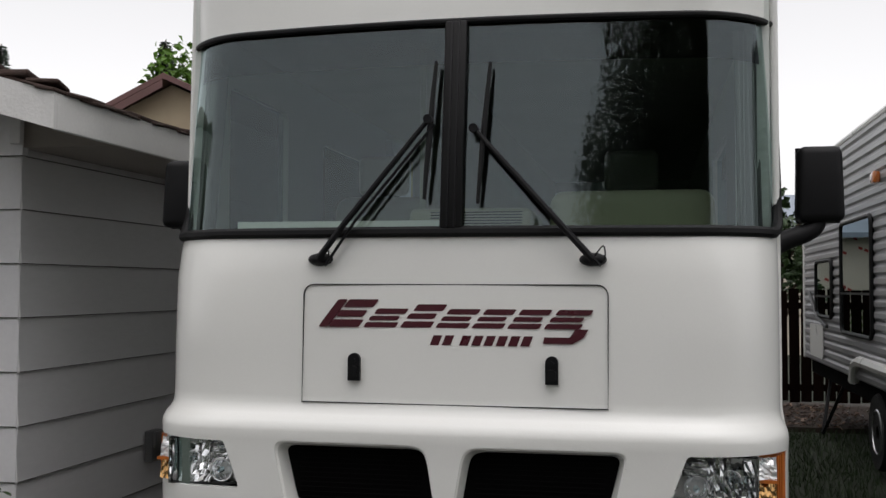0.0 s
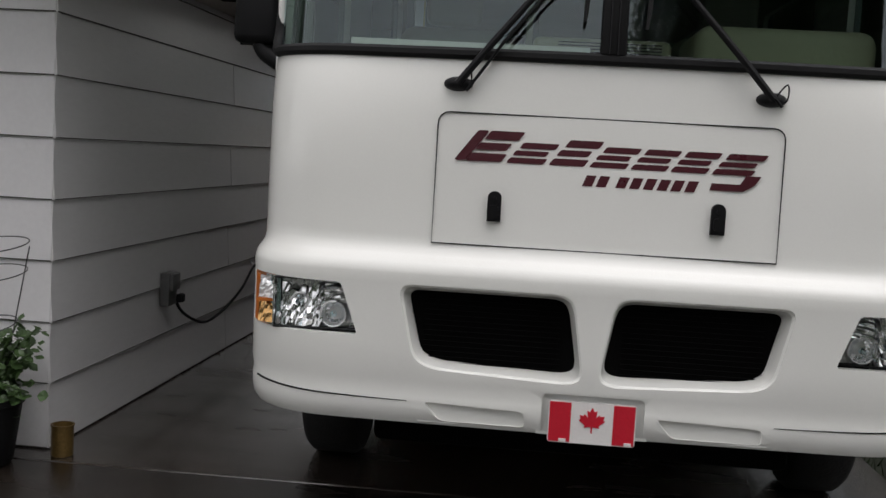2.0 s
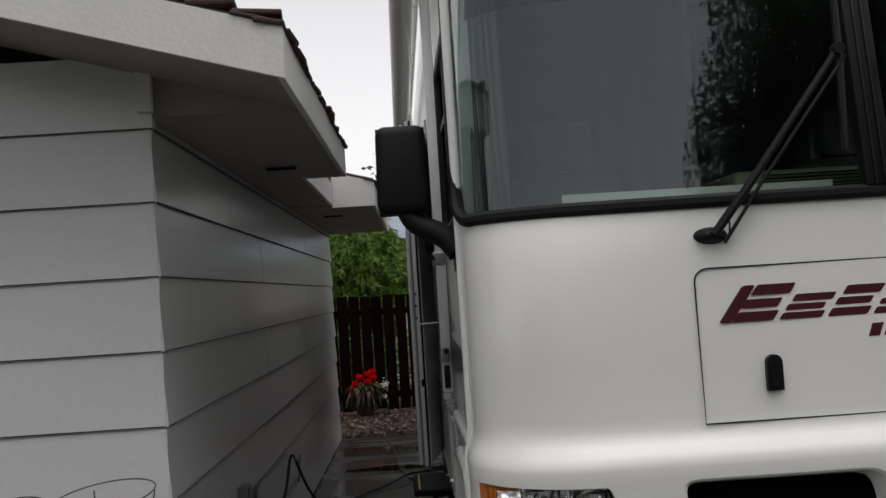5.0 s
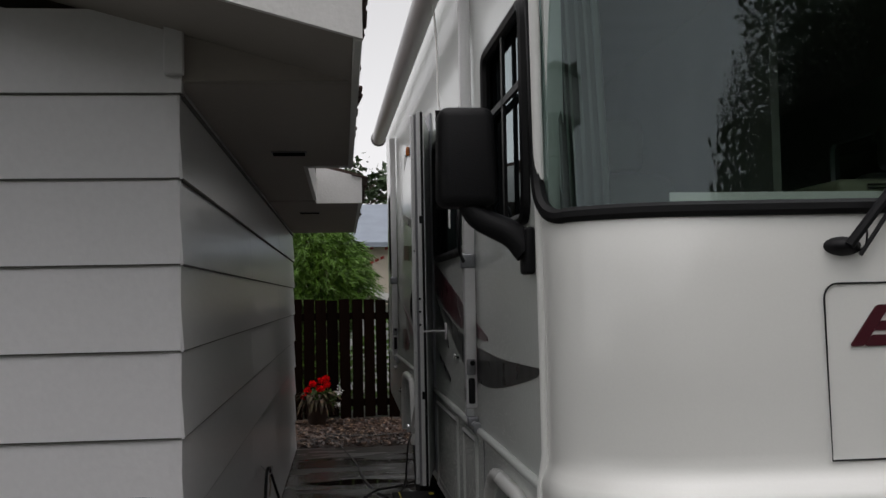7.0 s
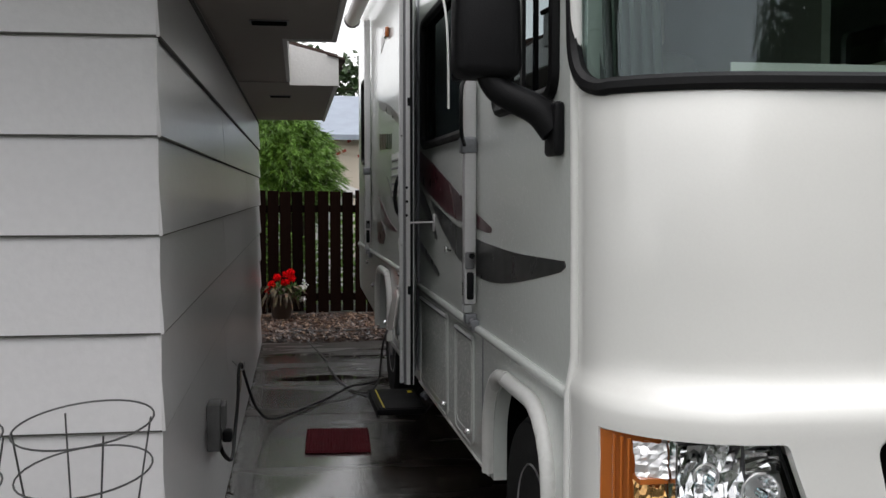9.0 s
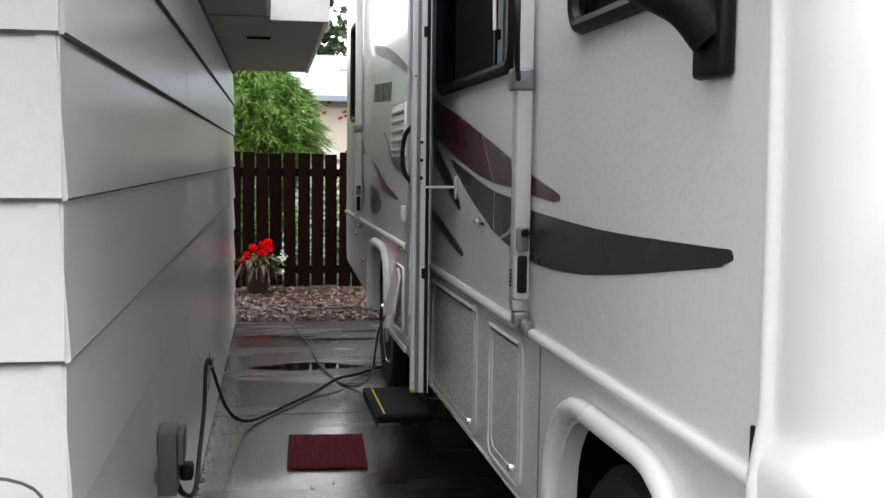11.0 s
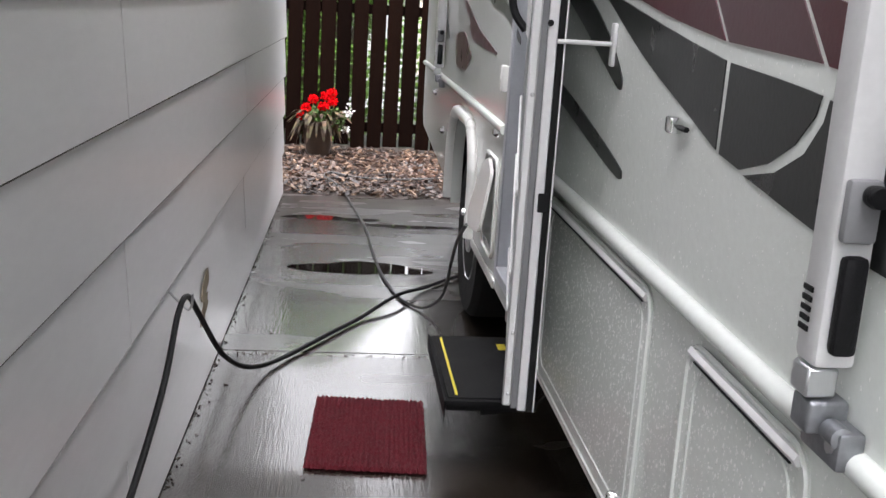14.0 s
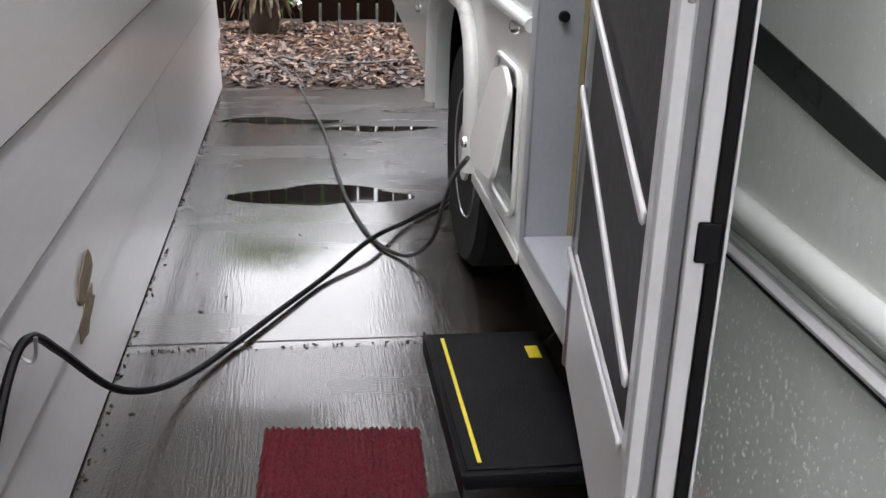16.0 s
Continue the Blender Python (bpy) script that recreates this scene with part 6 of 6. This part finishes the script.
# feathery bush behind the fence: arching sprays of narrow leaves
bush = thing("bush", "bright green feathery bush rising behind the fence", "bush", at=(-0.85, 12.3, 0))
rng = random.Random(31)
sb, lb = bmesh.new(), bmesh.new()
for k in range(1000):
    a, q = rng.uniform(0, 6.28), rng.random() ** 0.5
    root = Vector((-0.88 + 0.3 * math.cos(a), 12.3 + 0.3 * math.sin(a), -0.06))
    reach = 1.08 * q * rng.uniform(0.85, 1.1)
    apex = Vector((-0.88 + reach * 0.75 * math.cos(a), 12.3 + reach * 0.7 * math.sin(a), 2.75 - 1.0 * q * q * rng.uniform(0.7, 1.4)))
    tip = apex + Vector((math.cos(a) * 0.22, math.sin(a) * 0.22, rng.uniform(-0.32, 0.06)))
    line = smooth_line([root, root.lerp(apex, 0.6) + Vector((0, 0, 0.1)), apex, tip], 4)
    if k % 5 == 0:
        tube(sb, line, [0.014 * (1 - 0.9 * i / len(line)) for i in range(len(line))], 5)
    for j in range(56):
        i = rng.randrange(len(line) // 3, len(line) - 1)
        p = line[i].lerp(line[i + 1], rng.random())
        d = (Vector((math.cos(a), math.sin(a), -0.6)) + Vector((rng.gauss(0, 0.6), rng.gauss(0, 0.6), rng.gauss(0, 0.4)))).normalized() * rng.uniform(0.08, 0.16)
        n = d.cross(Vector((rng.gauss(0, 1), rng.gauss(0, 1), 1))).normalized() * 0.0075
        vs = [lb.verts.new(p - n), lb.verts.new(p + d), lb.verts.new(p + n)]
        lb.faces.new(vs)
part("branch_work", sb, wood_bark, bush)
part("foliage", lb, leaf_bright, bush, "", False)
# low bright shrubs behind the fence
bm = bmesh.new()
rng = random.Random(33)
for k in range(9000):
    x = rng.uniform(-2.4, 3.2)
    top = 1.12 + 0.16 * math.sin(x * 3.1) + 0.1 * math.sin(x * 7.3 + 1)
    leaf_at(bm, Vector((x, rng.uniform(11.2, 11.9), rng.random() ** 0.8 * top)), rng.uniform(0.04, 0.09), rng)
solo("shrub_row", bm, leaf_bright, "low yellow-green shrubs growing behind the fence", "shrub", kind="stuff", smooth=False)
tree(0.7, 34.0, 7.0, 1.35, leaf_dark, "distant leafy green tree behind the neighbouring roof", 1500, 0.28, 41, 0.2)
tree(-13.6, 31.0, 10.6, 1.9, leaf_bright, "leafy green tree behind the maroon roof", 3000, 0.32, 42)
spruce(-15.4, 30.5, 10.6, 43)
spruce(-21.8, 30.0, 10.6, 44)
tree(-18.6, 27.0, 7.9, 1.2, leaf_dark, "leafy tree behind the bungalow roof", 1800, 0.3, 47)
tree(7.0, -11.6, 9.6, 2.9, leaf_dark, "large dark leafy tree standing on the front lawn", 150000, 0.10, 45, 0.6)
tree(3.9, 13.2, 3.2, 0.7, leaf_dark, "small leafy tree beyond the trailer", 1500, 0.16, 46, 0.15)


# added leaf screen far behind the walker, out of view, blocks low sky light
bm = bmesh.new()
rng = random.Random(61)
for k in range(30000):
    x = rng.uniform(-48, 48)
    top = 9.7 + 1.0 * math.sin(x * 0.31) + 0.8 * math.sin(x * 0.83 + 1)
    leaf_at(bm, Vector((x, -27 + rng.uniform(-2, 2), rng.uniform(0, 1) ** 0.8 * top)), rng.uniform(0.4, 0.8), rng)
solo("far_woods", bm, leaf_dark, "added unseen screen of dark leaves blocking the low sky", "trees", kind="stuff", smooth=False)


# ---- neighbouring houses ----
def neighbour(x0, x1, y0, y1, eave, rise, wall_m, roof_m, label, gable_along="y"):
    h = thing("house", label, "house", at=((x0 + x1) / 2, (y0 + y1) / 2, 0))
    mid = (x0 + x1) / 2 if gable_along == "y" else (y0 + y1) / 2
    a, b = (x0, x1) if gable_along == "y" else (y0, y1)
    ax, c, d = ("y", y0, y1) if gable_along == "y" else ("x", x0, x1)
    part("wall", prismm([(a, -0.06), (b, -0.06), (b, eave), (mid, eave + rise), (a, eave)], ax, c, d), wall_m, h)
    k = rise / (b - mid)
    o = 0.4
    for s, e in ((a - o, mid), (b + o, mid)):
        zs_ = eave + 0.06 - o * k
        part("roof", prismm([(s, zs_), (mid, eave + rise + 0.06), (mid, eave + rise + 0.18), (s, zs_ + 0.12)], ax, c - 0.4, d + 0.4), roof_m, h)
    return h


nb = neighbour(-10.6, -5.2, 16.0, 24.0, 4.55, 1.25, beige, maroon_shingle, "beige house with a maroon shingle gable roof")
part("barge_board", prismm([(-10.99, 4.38), (-7.9, 5.83), (-7.9, 5.66), (-10.99, 4.21)], "y", 15.55, 15.59), maroon_shingle, nb)
part("window", boxm(-8.6, 15.97, 3.4, -7.4, 15.999, 4.4), side_glass, nb)
part("window", boxm(-5.199, 17.5, 3.0, -5.17, 18.9, 4.1), side_glass, nb)
nh = neighbour(-6.0, 6.5, 22.0, 27.0, 2.85, 1.0, house_wrap, grey_shingle, "neighbouring house wrapped in printed building paper with a grey roof", "x")
rng = random.Random(17)
for k in range(26):
    x, z = rng.uniform(-1.6, 3.5), rng.uniform(0.9, 2.7)
    for q in range(4):
        part("wrap_mark", prismm([(x + q * 0.13, z + q * 0.055), (x + q * 0.13 + 0.09, z + q * 0.055 + 0.038), (x + q * 0.13 + 0.075, z + q * 0.055 + 0.10), (x + q * 0.13 - 0.015, z + q * 0.055 + 0.062)], "y", 21.985, 21.998), wrap_print, nh)
part("roof_vent", boxm(-0.1, 23.3, 3.38, 0.25, 23.6, 3.62, 0.03, 2), grey_shingle, nh)
part("roof_vent", boxm(1.2, 23.3, 3.38, 1.5, 23.6, 3.62, 0.03, 2), grey_shingle, nh)
shed = neighbour(-0.95, 0.45, 15.0, 16.5, 1.42, 0.28, white_paint, white_paint, "small white roofed garden shed behind the fence")

# ---- travel trailer beyond the motorhome ----
TX = 3.86
tr = thing("travel_trailer", "white corrugated aluminium travel trailer with dark windows", "trailer", at=(5.0, 5.0, 0))
bm = bmesh.new()
y0, y1, zb, zt = 0.6, 9.3, 0.72, 2.98
prof, z, kk = [], zb, 0
while z < zt - 0.02:
    prof += [(TX, z), (TX - 0.02, z + 0.02), (TX - 0.02, z + 0.06), (TX, z + 0.08)]
    z += 0.095
prof += [(TX + 0.02, zt), (TX + 0.15, zt + 0.10), (TX + 0.4, zt + 0.13), (6.0, zt + 0.13), (6.1, zt), (6.1, zb)]
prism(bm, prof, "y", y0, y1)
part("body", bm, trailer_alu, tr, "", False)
part("roof_trim", tubem([(TX - 0.01, y0, zt + 0.01), (TX - 0.01, y1, zt + 0.01)], 0.03, 8), trim_white, tr)
part("rear_trim", tubem([(TX - 0.012, y1, zb), (TX - 0.012, y1, zt)], 0.022, 8), trim_white, tr)


def trailer_window(ya, yb, za, zc):
    w = part("window", tubem([(TX - 0.03, y, z) for y, z in rounded(ya, za, yb, zc, 0.08)], 0.022, 8, True), black_rubber, tr, "dark trailer window")
    part("pane", prismm(rounded(ya, za, yb, zc, 0.07), "x", TX - 0.034, TX - 0.024), side_glass, w)
    part("backing", prismm(rounded(ya, za, yb, zc, 0.07), "x", TX - 0.0235, TX - 0.0215), dim_cloth, w)
    part("window_bar", boxm(TX - 0.045, ya, za + (zc - za) * 0.35, TX - 0.0345, yb, za + (zc - za) * 0.35 + 0.02), black_rubber, w)


trailer_window(5.35, 6.75, 1.13, 2.18)
trailer_window(7.3, 8.3, 1.25, 1.85)
part("door", prismm(rounded(3.3, 0.80, 4.1, 2.80, 0.10), "x", TX - 0.04, TX - 0.021), trim_white, tr, "pale trailer door")
part("door_window", prismm(rounded(3.5, 1.75, 3.9, 2.4, 0.05), "x", TX - 0.046, TX - 0.0405), side_glass, tr)
part("door_handle", boxm(TX - 0.06, 4.02, 1.55, TX - 0.0405, 4.07, 1.70, 0.01, 2), black_plastic, tr)
part("porch_lamp", boxm(TX - 0.08, 5.0, 2.42, TX - 0.021, 5.15, 2.52, 0.02, 2), amber, tr, "amber porch lamp")
part("hatch", prismm(rounded(7.9, 0.78, 8.8, 1.15, 0.05), "x", TX - 0.03, TX - 0.021), trim_white, tr)
part("pipe", tubem(smooth_line([(TX - 0.03, 8.8, 1.5), (TX - 0.04, 8.2, 1.25), (TX - 0.03, 7.6, 1.15)], 5), 0.02, 8), wire_dark, tr)
line = [(TX - 0.02, 6.25, 0.70), (TX - 0.03, 6.1, 0.86), (TX - 0.03, 5.9, 0.90), (TX - 0.03, 4.1, 0.90), (TX - 0.03, 3.9, 0.86), (TX - 0.02, 3.75, 0.70)]
part("fender", tubem(line, 0.05, 8), trim_white, tr, "white trailer wheel fender")
for y in (4.45, 5.5):
    w = part("wheel", lathem([(0.20, -0.09), (0.31, -0.10), (0.33, -0.07), (0.33, 0.07), (0.31, 0.10), (0.20, 0.09)], (TX + 0.12, y, 0.33), "x", 32), tyre_mat, tr)
    part("rim", lathem([(0.20, -0.085), (0.185, -0.10), (0.17, -0.05), (0.08, -0.05), (0.06, -0.09), (0.002, -0.09)], (TX + 0.12, y, 0.33), "x", 24), steel, w)
part("chassis", boxm(TX + 0.05, 0.4, 0.55, 6.0, 9.2, 0.719), dark_void, tr)
part("jack", tubem([(TX + 0.1, 7.4, 0.55), (TX - 0.05, 7.8, 0.0)], 0.02, 6), black_plastic, tr)
part("jack", tubem([(TX + 0.1, 8.2, 0.55), (TX - 0.05, 7.8, 0.01)], 0.02, 6), black_plastic, tr)

# lawn strip between the vehicles
bm = bmesh.new()
rng = random.Random(51)
for k in range(14000):
    p = Vector((rng.uniform(2.76, 6.5), rng.uniform(-1.5, 10.4) if k % 2 else rng.uniform(1.0, 8.0), -0.06))
    a, s = rng.uniform(0, 6.28), rng.uniform(0.05, 0.12)
    d = Vector((math.cos(a), math.sin(a), 0)) * 0.006
    l = Vector((rng.gauss(0, 0.35), rng.gauss(0, 0.35), 1)) * s
    bm.faces.new((bm.verts.new(p - d), bm.verts.new(p + d), bm.verts.new(p + l)))
solo("lawn_grass", bm, grass_green, "dark green grass beside the parked vehicles", "grass", kind="stuff", smooth=False)

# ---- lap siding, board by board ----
lap_shade = material("lap_shade_grey", (0.15, 0.14, 0.13), 0.8, vary=0.25, scale=9, fine=60, bump=0.2)


def shade_lap_edge(ob, z0):
    """Paints the lap's shadow line dark along the lowest edge of a board."""
    ob.data.materials.append(lap_shade)
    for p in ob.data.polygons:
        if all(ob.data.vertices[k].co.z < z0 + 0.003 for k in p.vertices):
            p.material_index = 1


def side_board(y0, y1, z0, z1):
    bm = bmesh.new()
    prof = [(HX - 0.026, z0 - 0.003), (HX + 0.019, z0 - 0.003), (HX + 0.021, z0 + 0.0012), (HX + 0.004, z1 + 0.012), (HX - 0.026, z1 + 0.012)]
    prism(bm, prof, "y", y0, y1)
    shade_lap_edge(part("siding_board", sheared(bm), siding_paint, wall_side, "", False), z0)


def front_board(x0, x1, z0, z1):
    bm = bmesh.new()
    # profile in (y, z), front face proud at the bottom edge
    prof = [(HY + 0.026, z0 - 0.003), (HY - 0.017, z0 - 0.003), (HY - 0.019, z0 + 0.002), (HY - 0.006, z1 + 0.012), (HY + 0.026, z1 + 0.012)]
    prism(bm, prof, "x", x0, x1)
    shade_lap_edge(part("siding_board", sheared(bm), siding_paint, wall_front, "", False), z0)


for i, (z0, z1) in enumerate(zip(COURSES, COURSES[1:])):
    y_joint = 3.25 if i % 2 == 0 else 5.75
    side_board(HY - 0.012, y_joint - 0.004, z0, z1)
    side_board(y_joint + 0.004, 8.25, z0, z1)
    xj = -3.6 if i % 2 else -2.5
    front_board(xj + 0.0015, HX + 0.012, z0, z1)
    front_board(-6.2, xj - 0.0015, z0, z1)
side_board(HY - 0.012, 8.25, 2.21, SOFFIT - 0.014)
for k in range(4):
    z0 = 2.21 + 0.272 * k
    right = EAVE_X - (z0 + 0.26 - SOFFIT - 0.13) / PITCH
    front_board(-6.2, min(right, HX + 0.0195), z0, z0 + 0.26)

# rain beads on the motorhome's side
bm = bmesh.new()
rng = random.Random(71)
for k in range(9000):
    y, z = rng.uniform(1.0, 3.5), rng.uniform(0.48, 1.75)
    if k % 3 == 0:
        y, z = rng.uniform(1.92, 3.4), rng.uniform(0.50, 0.92)
    r, x = rng.uniform(0.0009, 0.0021) if k % 9 else rng.uniform(0.002, 0.0032), RL - (0.0062 if (1.905 < y < 2.335 or 2.545 < y < 3.47) and 0.48 < z < 0.935 else 0.0004)
    if 0.955 < z < 1.03 or ((y - 1.13) / 0.48) ** 2 + ((z - 0.45) / 0.48) ** 2 < 1:
        continue
    if z > 1.05:
        r *= 0.72
    s = rng.uniform(1.0, 2.2)
    ring = [bm.verts.new((x, y + r * math.cos(a), z + r * s * math.sin(a))) for a in np.linspace(0, 2 * math.pi, 7)[:-1]]
    tip = bm.verts.new((x - r * 0.7, y, z - r * 0.2))
    for i in range(6):
        bm.faces.new((ring[i], ring[(i + 1) % 6], tip))
beads = part("rain_water", bm, bead_water, mh)
tagged(beads, kind="stuff")

# crumbs of dirt along the foot of the wall and the slab joint
bm = bmesh.new()
rng = random.Random(81)
for k in range(480):
    y = rng.uniform(0.8, 8.2)
    x = wall_x(y) + 0.02 + abs(rng.gauss(0, 0.012))
    if k % 5 == 0:
        x, y = rng.uniform(-1.0, -0.1), 4.805 + rng.gauss(0, 0.006)
    if k % 7 == 0:
        x, y = rng.uniform(-0.98, -0.1), rng.uniform(2.6, 8.0)
    chip(bm, (x, y, 0.002), rng.uniform(0.002, 0.009), rng)
solo("dirt_crumbs", bm, soil, "crumbs of dirt and grit along the wall foot", "dirt", kind="stuff", smooth=False)
